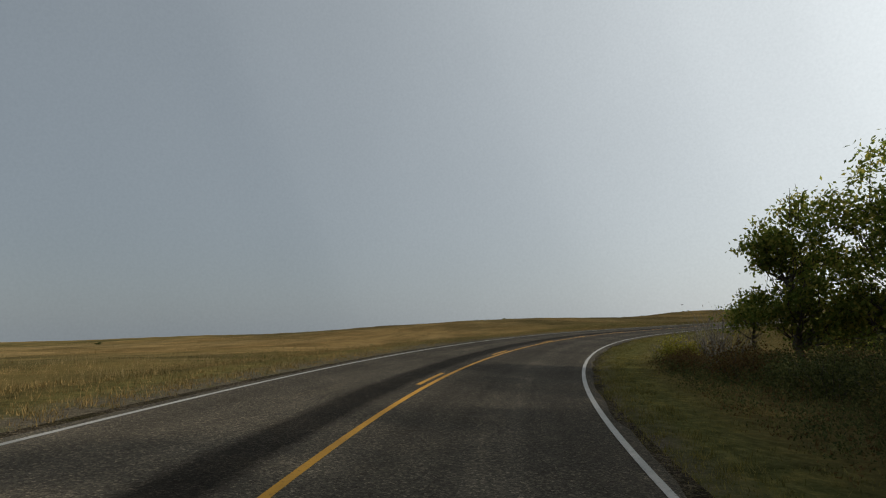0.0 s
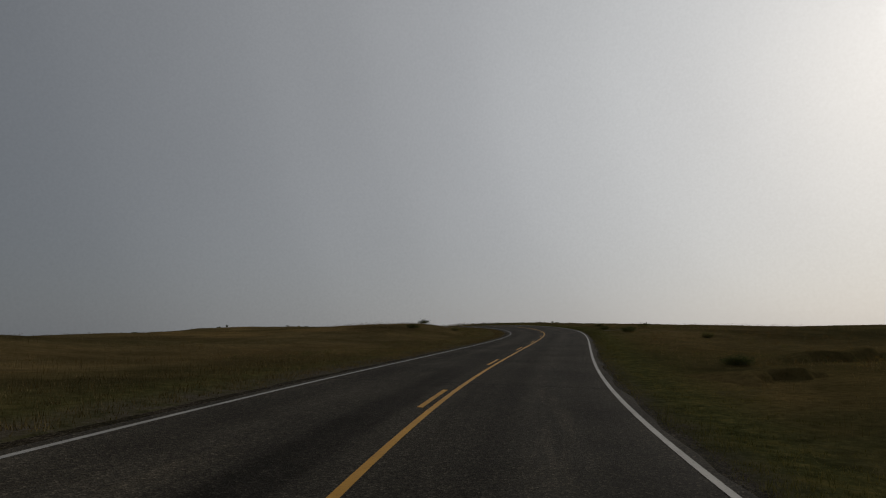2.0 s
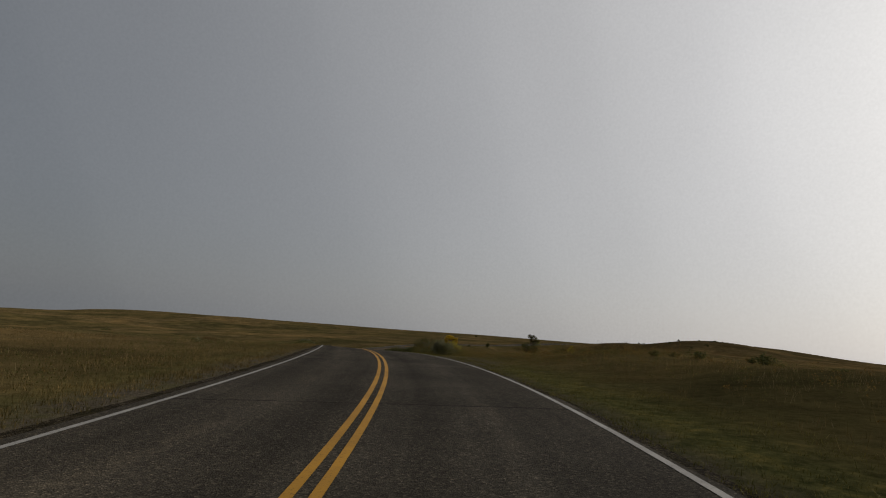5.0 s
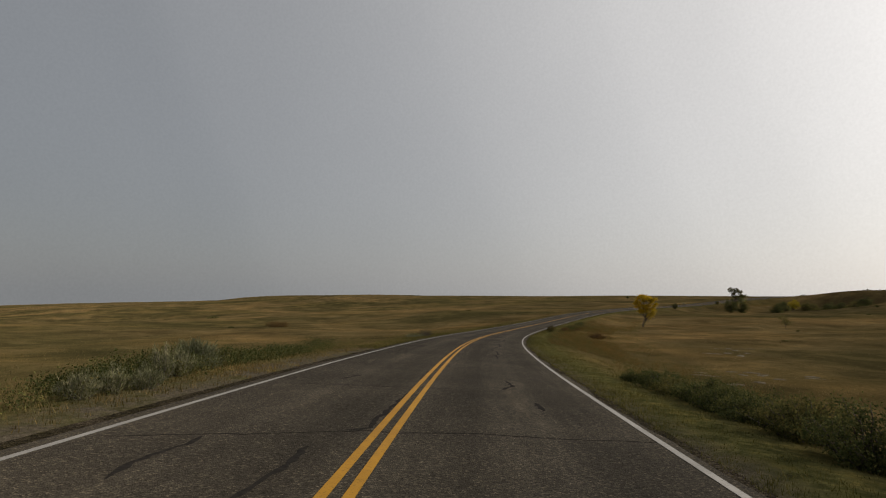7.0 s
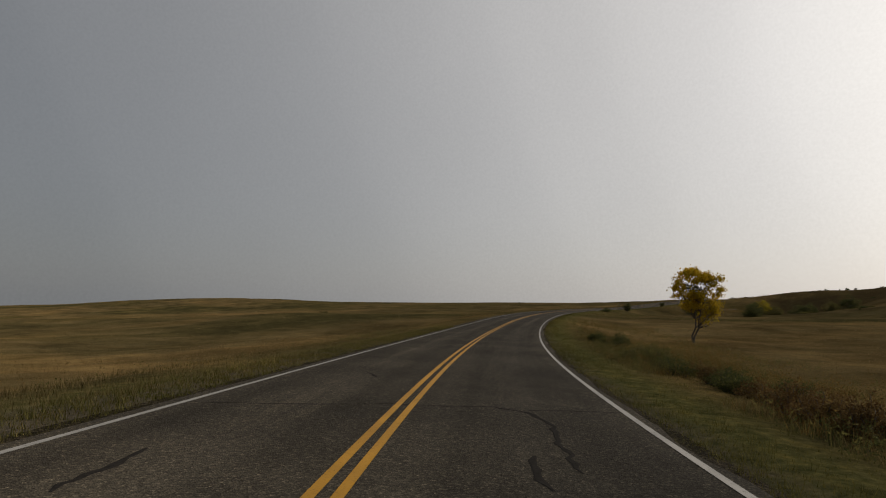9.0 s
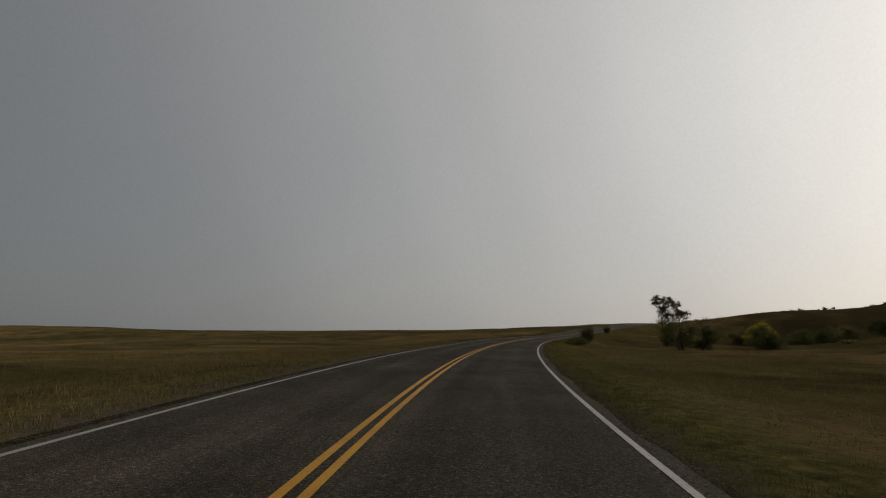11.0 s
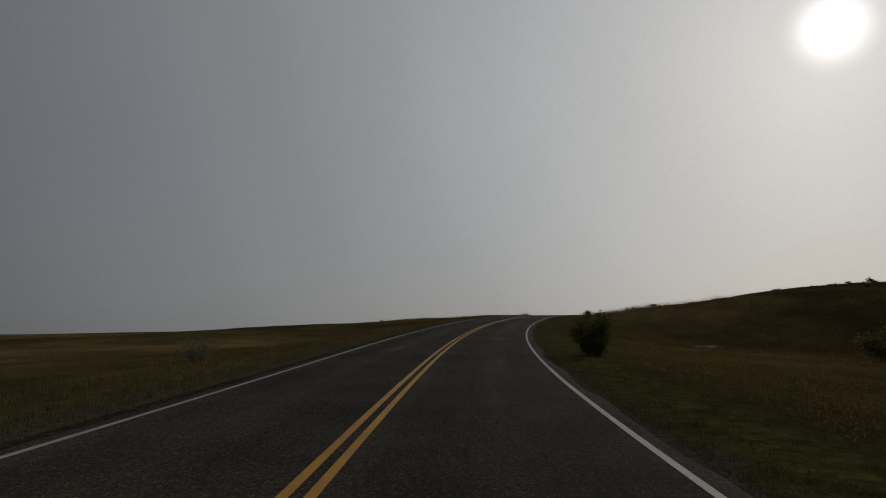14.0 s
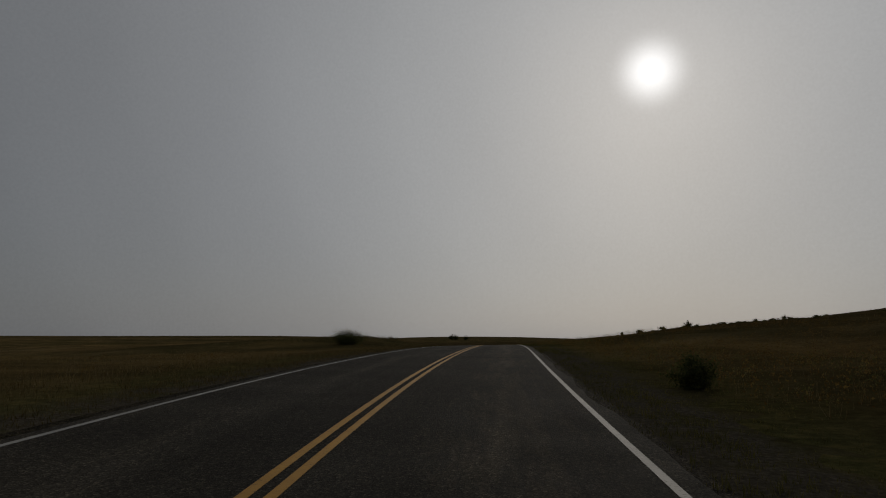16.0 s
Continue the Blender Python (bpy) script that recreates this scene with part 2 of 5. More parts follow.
# ---- the road's line: bend (1/km) every 14.55 m, slope (%) every 24.25 m ----
BEND = [
    -5.17, -7.57, -9.73, -11.02, -10.77, -9.33, -8.50, -10.60, -11.31, -5.77, -0.87, 2.25, 6.20, 9.07,
    10.15, 9.40, 7.59, 5.35, 2.99, 0.87, -0.35, -0.96, -1.65, -2.85, -3.38, -3.31, -3.12, -2.97,
    -2.38, -2.20, -2.57, -3.03, -3.07, -2.66, -2.10, -2.47, -3.58, -3.08, -2.33, -2.42, -3.36, -4.15,
    -4.40, -4.42, -3.59, -1.64, 0.41, 1.72, 2.51, 2.94, 3.12, 3.09, 2.92, 2.65, 2.32, 1.94,
    1.53, 1.12, 0.70, 0.28, -0.14,
]
GRADE = [
    0.51, 1.19, 1.85, 1.93, 1.37, 2.33, 4.23, 4.34, 4.91, 3.47, 0.66, -2.11, -3.49, -3.86,
    -3.80, -3.16, -1.38, 0.20, 1.81, 1.96, 1.14, 1.20, 1.21, 1.63, 4.68, 5.73, 5.37, 2.52,
    0.17, -1.21, -1.77, -1.81, -1.57, -1.19, -0.76, -0.33, 0.09,
]
LEFT_HILLS = [
    0.1, 0.0, -0.1, -0.2, 0.5, 0.2, 0.6, 0.5, 1.3, 2.1, 4.1, 2.3, 1.4, 2.7,
    4.7, 5.4, 1.4, 4.4, 6.6, 6.0, 1.3, 3.2, 2.3, 2.4, -1.9, 1.0, 1.2, 1.5,
    -5.6, -1.0, -0.6, 0.8, -9.5, 1.4, 2.4, 2.6, -5.4, 2.6, 2.8, 2.9, -0.7, 4.1,
    4.5, 4.5, 4.3, 6.2, 7.3, 8.3, 5.7, 8.3, 8.7, 9.6, 6.0, 7.6, 7.4, 7.2,
    6.6, 7.0, 6.7, 6.5,
]
RIGHT_HILLS = [
    -0.1, 0.2, 0.9, -0.2, 0.6, 1.1, 2.3, 2.1, 1.5, 4.7, 4.4, 4.1, 4.0, 7.4,
    7.6, 8.2, 6.3, 1.6, 2.0, 3.7, 6.8, 1.3, 0.9, 2.1, 6.9, 1.0, 1.1, 1.9,
    7.1, 2.5, 2.5, 3.0, 7.5, 2.2, 1.7, 4.4, 7.9, 4.4, 0.8, 9.8, 8.3, 8.6,
    12.0, 20.3, 8.8, 7.4, 12.2, 18.1, 11.2, 7.1, 7.4, 9.6, 10.3, 6.6, 6.8, 7.5,
    9.5,
]
FAR_HILLS = [
    -4.4, -12.1, -6.5, 1.3, 4.8, 7.5, 14.6, 10.7, -2.1, -15.0, -7.7, -2.5, 0.1, 4.8,
    6.6, 9.2, 10.8, 9.7, 5.3, 9.9, -26.6, -29.7, -20.4, -11.7, -5.7, -2.1, 0.0, 1.6,
    3.3, 4.4, 5.2, 6.2, 6.8, 6.7, 6.2, 7.6, 16.3, 15.0, 10.8, 10.1, -81.8, -88.6,
    -75.7, -60.1, -46.1, -34.4, -24.9, -17.3, -11.3, -6.5, -2.7, 0.3, 2.8, 5.1, 7.2, 9.8,
    11.4, 26.8, 3.2, -13.9, -35.7, -59.4,
]

UNIT = 0.97


def road_line():
    u = np.arange(-60.0, 841.0)
    k = np.interp(u, np.arange(-60, 841, 15.0), BEND) / 1000
    g = np.interp(u, np.arange(-60, 841, 25.0), GRADE) / 100

    def run(v):
        return np.concatenate([[0], np.cumsum((v[1:] + v[:-1]) / 2)]) * UNIT

    head = run(k)
    ks = np.convolve(np.pad(k, 20, mode="edge"), np.ones(41) / 41, "valid")
    bank = 0.07 * np.tanh(7.4956 * ks / 0.07) + np.interp(u, [238, 249, 268, 279, 296, 312], [0, -0.02, -0.02, -0.0095, -0.004, 0])
    return head, run(np.cos(head)), run(np.sin(head)), run(g), bank


HEAD, RX, RY, RZ, BANK = road_line()
RS = np.arange(len(RX)) * UNIT  # metres along the road
COARSE = np.stack([RX, RY, RZ, HEAD, BANK], -1)[::4]
LANE = 3.25


def on_road(s, d, up=0.0):
    """A point of the road: s metres along it, d metres to the right of the yellow line."""
    x, y, z, h, b = (np.interp(s, RS, a) for a in (RX, RY, RZ, HEAD, BANK))
    return np.stack(np.broadcast_arrays(x + np.sin(h) * d, y - np.cos(h) * d, z + b * d + up), -1)


def nearest(P):
    j, dist = np.empty(len(P), int), np.empty(len(P))
    for a in range(0, len(P), 4000):
        D = ((P[a:a + 4000, None, :] - COARSE[None, :, :2]) ** 2).sum(-1)
        k = D.argmin(1)
        j[a:a + 4000], dist[a:a + 4000] = k, np.sqrt(D[np.arange(len(k)), k])
    return j, dist


def hill_nodes():
    P, reach = [], []
    heights, left, right, far = [], iter(LEFT_HILLS), iter(RIGHT_HILLS), iter(FAR_HILLS)
    for s in range(-40, 801, 60):
        x, y, _, h, _ = COARSE[(s + 60) // 4]
        for d in (-170, -75, -32, -14, 14, 32, 75, 170):
            p = np.array([x + math.sin(h) * d, y - math.cos(h) * d])
            if nearest(p[None])[1][0] > abs(d) * 0.93:
                P.append(p), reach.append(abs(d) * 0.5), heights.append(next(left if d < 0 else right))
    cx, cy = RX.mean(), RY.mean()
    for r, n in ((330, 14), (520, 16), (1100, 20), (2600, 22)):
        for k in range(n):
            a = 2 * math.pi * (k + 0.5 * (r in (1100, 520))) / n
            p = np.array([cx + r * math.cos(a), cy + r * math.sin(a)])
            if nearest(p[None])[1][0] > 190:
                P.append(p), reach.append(r * 0.16), heights.append(next(far))
    return np.array(P), np.array(reach), np.array(heights)


NODE_P, NODE_R, NODE_H = hill_nodes()


def ramp01(v):
    v = np.clip(v, 0, 1)
    return v * v * (3 - 2 * v)


def lumps(x, y):
    """Small relief of the prairie, in metres."""
    return (np.sin(x * 0.31 + 1.3 * np.sin(y * 0.17)) * np.sin(y * 0.27 + 1.1 * np.sin(x * 0.21)) * 0.5
            + np.sin(x * 0.83 + y * 0.41 + 2) * np.sin(y * 0.77 - x * 0.36) * 0.3
            + np.sin(x * 0.071 + y * 0.053) * np.sin(y * 0.083 - x * 0.031 + 1) * 0.9)


def ground_z(P, relief=True):
    """Height of the land at P (n x 2), and its distance from the yellow line (negative to the left)."""
    P = np.atleast_2d(np.asarray(P, float))
    z, sd = np.empty(len(P)), np.empty(len(P))
    for a in range(0, len(P), 20000):
        Q = P[a:a + 20000]
        j, dist = nearest(Q)
        c = ramp01((dist - 4.8) / 9.0)
        D = ((Q[:, None] - NODE_P[None]) ** 2).sum(-1) + NODE_R ** 2
        w = NODE_R / D ** 2
        hill = (w @ NODE_H) / w.sum(1)
        r = COARSE[j]
        d = (Q[:, 0] - r[:, 0]) * np.sin(r[:, 3]) - (Q[:, 1] - r[:, 1]) * np.cos(r[:, 3])
        along = (Q[:, 0] - r[:, 0]) * np.cos(r[:, 3]) + (Q[:, 1] - r[:, 1]) * np.sin(r[:, 3])
        slope = np.interp(j * 4.0 - 60, np.arange(-60, 841, 25.0), GRADE) / 100
        low = np.where(d > 0, np.interp(d, [3.15, 3.42, 3.8, 4.4, 9.0], [0.42, 0.11, 0.075, 0.055, 0.08]), np.interp(-d, [3.3, 3.6, 3.9, 4.4, 9.0], [0.42, 0.11, 0.075, 0.055, 0.08]))
        road = r[:, 2] + slope * np.clip(along, -3, 3) + r[:, 4] * np.clip(d, -9, 9) - low
        z[a:a + 20000] = hill * c + road * (1 - c) + (lumps(Q[:, 0], Q[:, 1]) * 0.22 * ramp01((dist - 5.5) / 22.0) if relief else 0)
        sd[a:a + 20000] = np.sign(d) * dist
    return z, sd


def gravelly(s):
    """How far the gravel widens beside the right lane, 0 to 2."""
    return np.interp(s, [250, 258, 276, 286, 296, 306, 592, 612, 860], [0, 2, 2, 1.2, 1, 0, 0, 1.5, 1.5])


def at(x, y, up=0.0):
    return Vector((x, y, float(ground_z([[x, y]])[0][0]) + up))


def beside(s, d, up=0.0):
    """A place on the land s metres along the road and d metres to the right of its yellow line."""
    x, y, _ = on_road(s, d)
    return at(float(x), float(y), up)


# ---- materials ----
def material(name, rough=0.9, spec=0.25, matt=0.0):
    m = bpy.data.materials.new(name)
    m.use_nodes = True
    b = m.node_tree.nodes["Principled BSDF"]
    b.inputs["Roughness"].default_value = rough
    b.inputs["Specular IOR Level"].default_value = spec
    b.inputs["Diffuse Roughness"].default_value = matt
    return m, m.node_tree.nodes.new, m.node_tree.links.new, b


def noise_tex(N, L, vec, scale, detail=4.0, rough=0.55, dist=0.0):
    n = N("ShaderNodeTexNoise")
    n.inputs["Scale"].default_value, n.inputs["Detail"].default_value = scale, detail
    n.inputs["Roughness"].default_value, n.inputs["Distortion"].default_value = rough, dist
    if vec is not None:
        L(vec, n.inputs["Vector"])
    return n.outputs["Fac"]


def ramp(N, L, fac, stops):
    r = N("ShaderNodeValToRGB")
    els = r.color_ramp.elements
    for i, (p, c) in enumerate(stops):
        e = els[i] if i < 2 else els.new(p)
        e.position, e.color = p, (*c, 1)
    L(fac, r.inputs[0])
    return r.outputs[0]


def mix(N, L, fac, a, b, how="MIX"):
    m = N("ShaderNodeMix")
    m.data_type, m.blend_type = "RGBA", how
    for sock, v in ((m.inputs[0], fac), (m.inputs[6], a), (m.inputs[7], b)):
        if isinstance(v, (int, float)):
            sock.default_value = v
        elif isinstance(v, tuple):
            sock.default_value = (*v, 1)
        else:
            L(v, sock)
    return m.outputs[2]


def math_node(N, L, op, a, b=None):
    m = N("ShaderNodeMath")
    m.operation = op
    for sock, v in zip(m.inputs, (a, b)):
        if isinstance(v, (int, float)):
            sock.default_value = v
        elif v is not None:
            L(v, sock)
    return m.outputs[0]


def bump(N, L, b, height, strength, dist):
    n = N("ShaderNodeBump")
    n.inputs["Strength"].default_value, n.inputs["Distance"].default_value = strength, dist
    L(height, n.inputs["Height"])
    L(n.outputs[0], b.inputs["Normal"])


def field_tone(N, L, pos):
    """Swathes of paler and darker growth, several to some tens of metres wide."""
    wide = ramp(N, L, noise_tex(N, L, pos, 0.028, 4, 0.6, 0.9), [(0.36, (0.6, 0.645, 0.64)), (0.5, (0.88, 0.885, 0.86)), (0.62, (1.2, 1.12, 1.02))])
    clump = ramp(N, L, noise_tex(N, L, pos, 0.32, 6, 0.7, 0.6), [(0.34, (0.62, 0.65, 0.64)), (0.5, (1.0, 1.0, 0.98)), (0.64, (1.3, 1.24, 1.16))])
    return mix(N, L, 0.6, wide, clump, "MULTIPLY")


def mat_ground():
    m, N, L, b = material("prairie", 1.0, 0.0, 0.65)
    pos = N("ShaderNodeNewGeometry").outputs["Position"]
    big = noise_tex(N, L, pos, 0.013, 5, 0.55, 0.8)
    mid = noise_tex(N, L, pos, 0.09, 8, 0.68, 0.5)
    fine = noise_tex(N, L, pos, 4.5, 8, 0.78)
    tan = ramp(N, L, mid, [(0.28, (0.0775, 0.057, 0.0279)), (0.45, (0.138, 0.1, 0.046)), (0.6, (0.199, 0.145, 0.069)), (0.78, (0.237, 0.18, 0.099))])
    olive = ramp(N, L, mid, [(0.3, (0.0564, 0.0506, 0.0233)), (0.55, (0.115, 0.0928, 0.0402)), (0.75, (0.191, 0.14, 0.0636))])
    col = mix(N, L, ramp(N, L, big, [(0.42, (0, 0, 0)), (0.58, (1, 1, 1))]), olive, tan)
    col = mix(N, L, 0.75, col, ramp(N, L, fine, [(0.3, (0.38, 0.36, 0.3)), (0.5, (0.9, 0.9, 0.88)), (0.68, (1.3, 1.28, 1.2))]), "MULTIPLY")
    col = mix(N, L, 1.0, col, field_tone(N, L, pos), "MULTIPLY")
    at_ = N("ShaderNodeAttribute")
    at_.attribute_name = "cover"
    sep = N("ShaderNodeSeparateColor")
    L(at_.outputs["Color"], sep.inputs[0])
    green = ramp(N, L, fine, [(0.3, (0.05, 0.05, 0.018)), (0.5, (0.1, 0.095, 0.034)), (0.7, (0.18, 0.156, 0.06))])
    patchy = ramp(N, L, noise_tex(N, L, pos, 2.2, 6, 0.75), [(0.34, (0.4, 0.45, 0.48)), (0.5, (0.95, 1.0, 1.0)), (0.66, (1.6, 1.4, 1.2))])
    green = mix(N, L, 1.0, green, patchy, "MULTIPLY")
    col = mix(N, L, sep.outputs[0], col, green)
    gravel = ramp(N, L, noise_tex(N, L, pos, 14, 5, 0.75), [(0.3, (0.046, 0.039, 0.028)), (0.55, (0.104, 0.089, 0.065)), (0.75, (0.2, 0.172, 0.128))])
    ragged = ramp(N, L, noise_tex(N, L, pos, 1.1, 6, 0.75), [(0.38, (0.15, 0.15, 0.15)), (0.6, (1, 1, 1))])
    edge = math_node(N, L, "MINIMUM", math_node(N, L, "MULTIPLY", sep.outputs[1], ragged), 1.0)
    col = mix(N, L, edge, col, gravel)
    rust = ramp(N, L, fine, [(0.3, (0.026, 0.019, 0.01)), (0.5, (0.066, 0.046, 0.021)), (0.7, (0.125, 0.09, 0.043))])
    col = mix(N, L, math_node(N, L, "MULTIPLY", sep.outputs[2], ramp(N, L, mid, [(0.4, (1, 1, 1)), (0.66, (0.35, 0.35, 0.35))])), col, rust)
    L(col, b.inputs["Base Color"])
    bump(N, L, b, fine, 0.8, 0.09)
    return m


def mat_asphalt():
    m, N, L, b = material("worn_asphalt", 0.95, 0.03, 1.0)
    pos = N("ShaderNodeNewGeometry").outputs["Position"]
    uv = N("ShaderNodeUVMap")
    uv.uv_map = "along"
    sep = N("ShaderNodeSeparateXYZ")
    L(uv.outputs[0], sep.inputs[0])
    stone = N("ShaderNodeTexVoronoi")
    stone.inputs["Scale"].default_value = 55.0
    L(pos, stone.inputs["Vector"])
    base = ramp(N, L, noise_tex(N, L, pos, 0.35, 5, 0.6), [(0.3, (0.056, 0.051, 0.042)), (0.55, (0.077, 0.0695, 0.0565)), (0.75, (0.1, 0.09, 0.072))])
    chips = ramp(N, L, stone.outputs["Color"], [(0.2, (0.5, 0.49, 0.47)), (0.55, (0.85, 0.83, 0.8)), (0.75, (1.2, 1.16, 1.08)), (0.93, (2.6, 2.45, 2.2))])
    col = mix(N, L, 0.85, base, chips, "MULTIPLY")
    grit = ramp(N, L, noise_tex(N, L, pos, 16.0, 6, 0.8), [(0.35, (0.6, 0.6, 0.6)), (0.65, (1.35, 1.32, 1.28))])
    col = mix(N, L, 0.8, col, grit, "MULTIPLY")
    # wheel tracks, a darker band beside the middle, long streaks
    stretch = N("ShaderNodeMapping")
    stretch.inputs["Scale"].default_value = (2.2, 0.03, 1)
    L(uv.outputs[0], stretch.inputs[0])
    streak = ramp(N, L, noise_tex(N, L, stretch.outputs[0], 1.0, 4, 0.6), [(0.35, (0.7, 0.69, 0.68)), (0.65, (1.2, 1.19, 1.17))])
    col = mix(N, L, 0.5, col, streak, "MULTIPLY")
    wav = math_node(N, L, "COSINE", math_node(N, L, "MULTIPLY", math_node(N, L, "ABSOLUTE", sep.outputs[0]), 3.6))
    wheel = ramp(N, L, math_node(N, L, "ADD", math_node(N, L, "MULTIPLY", wav, 0.25), 0.5), [(0.25, (0.88, 0.88, 0.88)), (0.75, (1.12, 1.12, 1.12))])
    col = mix(N, L, 1.0, col, wheel, "MULTIPLY")
    # pale worn patches where the wheels run
    lane = math_node(N, L, "ABSOLUTE", math_node(N, L, "SUBTRACT", math_node(N, L, "ABSOLUTE", sep.outputs[0]), 1.75))
    long_ = N("ShaderNodeMapping")
    long_.inputs["Scale"].default_value = (1.4, 0.16, 1)
    L(uv.outputs[0], long_.inputs[0])
    worn = math_node(N, L, "SUBTRACT", noise_tex(N, L, long_.outputs[0], 1.0, 7, 0.72), math_node(N, L, "MULTIPLY", lane, 0.14))
    col = mix(N, L, ramp(N, L, worn, [(0.5, (0, 0, 0)), (0.62, (0.6, 0.6, 0.6))]), col, mix(N, L, 1.0, col, (1.65, 1.6, 1.5), "MULTIPLY"))
    # a darker band beside the middle of the first bend
    edge = noise_tex(N, L, pos, 0.9, 5, 0.7)
    off = math_node(N, L, "ABSOLUTE", math_node(N, L, "ADD", sep.outputs[0], 0.78))
    band = math_node(N, L, "ADD", off, math_node(N, L, "MULTIPLY", edge, 0.25))
    inside = ramp(N, L, band, [(0.36, (1, 1, 1)), (0.56, (0, 0, 0))])
    far = math_node(N, L, "ADD", math_node(N, L, "DIVIDE", sep.outputs[1], 200.0), math_node(N, L, "MULTIPLY", edge, 0.06))
    stretch2 = ramp(N, L, far, [(0.62, (1, 1, 1)), (0.72, (0, 0, 0))])
    col = mix(N, L, mix(N, L, 1.0, inside, stretch2, "MULTIPLY"), col, mix(N, L, 1.0, col, (0.36, 0.36, 0.37), "MULTIPLY"))
    # grit washed over the right lane near the last crest
    wash = math_node(N, L, "SUBTRACT", noise_tex(N, L, long_.outputs[0], 2.2, 7, 0.75), math_node(N, L, "MULTIPLY", math_node(N, L, "ABSOLUTE", math_node(N, L, "SUBTRACT", sep.outputs[0], 2.0)), 0.13))
    reach = ramp(N, L, math_node(N, L, "DIVIDE", sep.outputs[1], 1000.0), [(0.615, (0, 0, 0)), (0.645, (1, 1, 1))])
    grit_on = mix(N, L, 1.0, ramp(N, L, wash, [(0.4, (0, 0, 0)), (0.56, (0.8, 0.8, 0.8))]), reach, "MULTIPLY")
    col = mix(N, L, grit_on, col, mix(N, L, 1.0, col, (1.9, 1.75, 1.55), "MULTIPLY"))
    L(col, b.inputs["Base Color"])
    L(ramp(N, L, noise_tex(N, L, pos, 1.3, 4), [(0.3, (0.9, 0.9, 0.9)), (0.7, (1.0, 1.0, 1.0))]), b.inputs["Roughness"])
    bump(N, L, b, math_node(N, L, "ADD", stone.outputs["Distance"], noise_tex(N, L, pos, 30, 3)), 0.6, 0.012)
    return m


def mat_paint(name, light, dark):
    m, N, L, b = material(name, 0.75, 0.3)
    pos = N("ShaderNodeNewGeometry").outputs["Position"]
    wear = noise_tex(N, L, pos, 26, 6, 0.75)
    col = ramp(N, L, wear, [(0.3, dark), (0.44, light), (0.8, tuple(c * 1.1 for c in light))])
    big = ramp(N, L, noise_tex(N, L, pos, 0.9, 5, 0.7), [(0.3, (0.62, 0.62, 0.62)), (0.6, (1, 1, 1))])
    L(mix(N, L, 0.8, col, big, "MULTIPLY"), b.inputs["Base Color"])
    bump(N, L, b, wear, 0.4, 0.004)
    return m


def mat_tar():
    m, N, L, b = material("tar_seal", 0.95, 0.02, 0.5)
    pos = N("ShaderNodeNewGeometry").outputs["Position"]
    L(ramp(N, L, noise_tex(N, L, pos, 18, 4), [(0.3, (0.016, 0.0145, 0.013)), (0.7, (0.03, 0.027, 0.024))]), b.inputs["Base Color"])
    return m


def mat_gravel():
    m, N, L, b = material("gravel", 0.97, 0.03, 0.8)
    pos = N("ShaderNodeNewGeometry").outputs["Position"]
    v = N("ShaderNodeTexVoronoi")
    v.inputs["Scale"].default_value = 34.0
    L(pos, v.inputs["Vector"])
    col = ramp(N, L, v.outputs["Color"], [(0.15, (0.015, 0.012, 0.008)), (0.55, (0.042, 0.033, 0.022)), (0.85, (0.125, 0.1, 0.066))])
    patch = ramp(N, L, noise_tex(N, L, pos, 0.8, 5, 0.7), [(0.4, (1, 1, 1)), (0.62, (0.42, 0.44, 0.25))])
    L(mix(N, L, 0.9, col, patch, "MULTIPLY"), b.inputs["Base Color"])
    bump(N, L, b, v.outputs["Distance"], 0.9, 0.03)
    return m


def mat_leaf(name, a, c, e, through=0.25, field=False):
    """Leaves and blades: three tones spread over the single leaves."""
    m, N, L, b = material(name, 0.85, 0.04)
    rnd = N("ShaderNodeNewGeometry").outputs["Random Per Island"]
    pos = N("ShaderNodeNewGeometry").outputs["Position"]
    col = ramp(N, L, rnd, [(0.0, a), (0.5, c), (1.0, e)])
    tint = ramp(N, L, noise_tex(N, L, pos, 0.35, 4), [(0.3, (0.62, 0.66, 0.6)), (0.7, (1.15, 1.1, 1.05))])
    col = mix(N, L, 0.9, col, field_tone(N, L, pos) if field else tint, "MULTIPLY")
    L(col, b.inputs["Base Color"])
    tr = N("ShaderNodeBsdfTranslucent")
    L(col, tr.inputs[0])
    ms = N("ShaderNodeMixShader")
    ms.inputs[0].default_value = through
    out = m.node_tree.nodes["Material Output"]
    L(b.outputs[0], ms.inputs[1])
    L(tr.outputs[0], ms.inputs[2])
    L(ms.outputs[0], out.inputs[0])
    return m


def mat_bark(name, a, c):
    m, N, L, b = material(name, 0.9, 0.15)
    pos = N("ShaderNodeNewGeometry").outputs["Position"]
    mp = N("ShaderNodeMapping")
    mp.inputs["Scale"].default_value = (9, 9, 1.6)
    L(pos, mp.inputs[0])
    f = noise_tex(N, L, mp.outputs[0], 1.5, 5, 0.7)
    L(ramp(N, L, f, [(0.3, a), (0.7, c)]), b.inputs["Base Color"])
    bump(N, L, b, f, 0.8, 0.03)
    return m


def mat_clay():
    m, N, L, b = material("bare_clay", 0.97, 0.03, 0.8)
    pos = N("ShaderNodeNewGeometry").outputs["Position"]
    f = noise_tex(N, L, pos, 1.4, 6, 0.7)
    L(ramp(N, L, f, [(0.3, (0.08, 0.065, 0.04)), (0.5, (0.165, 0.14, 0.1)), (0.75, (0.34, 0.3, 0.23))]), b.inputs["Base Color"])
    bump(N, L, b, f, 0.8, 0.08)
    return m


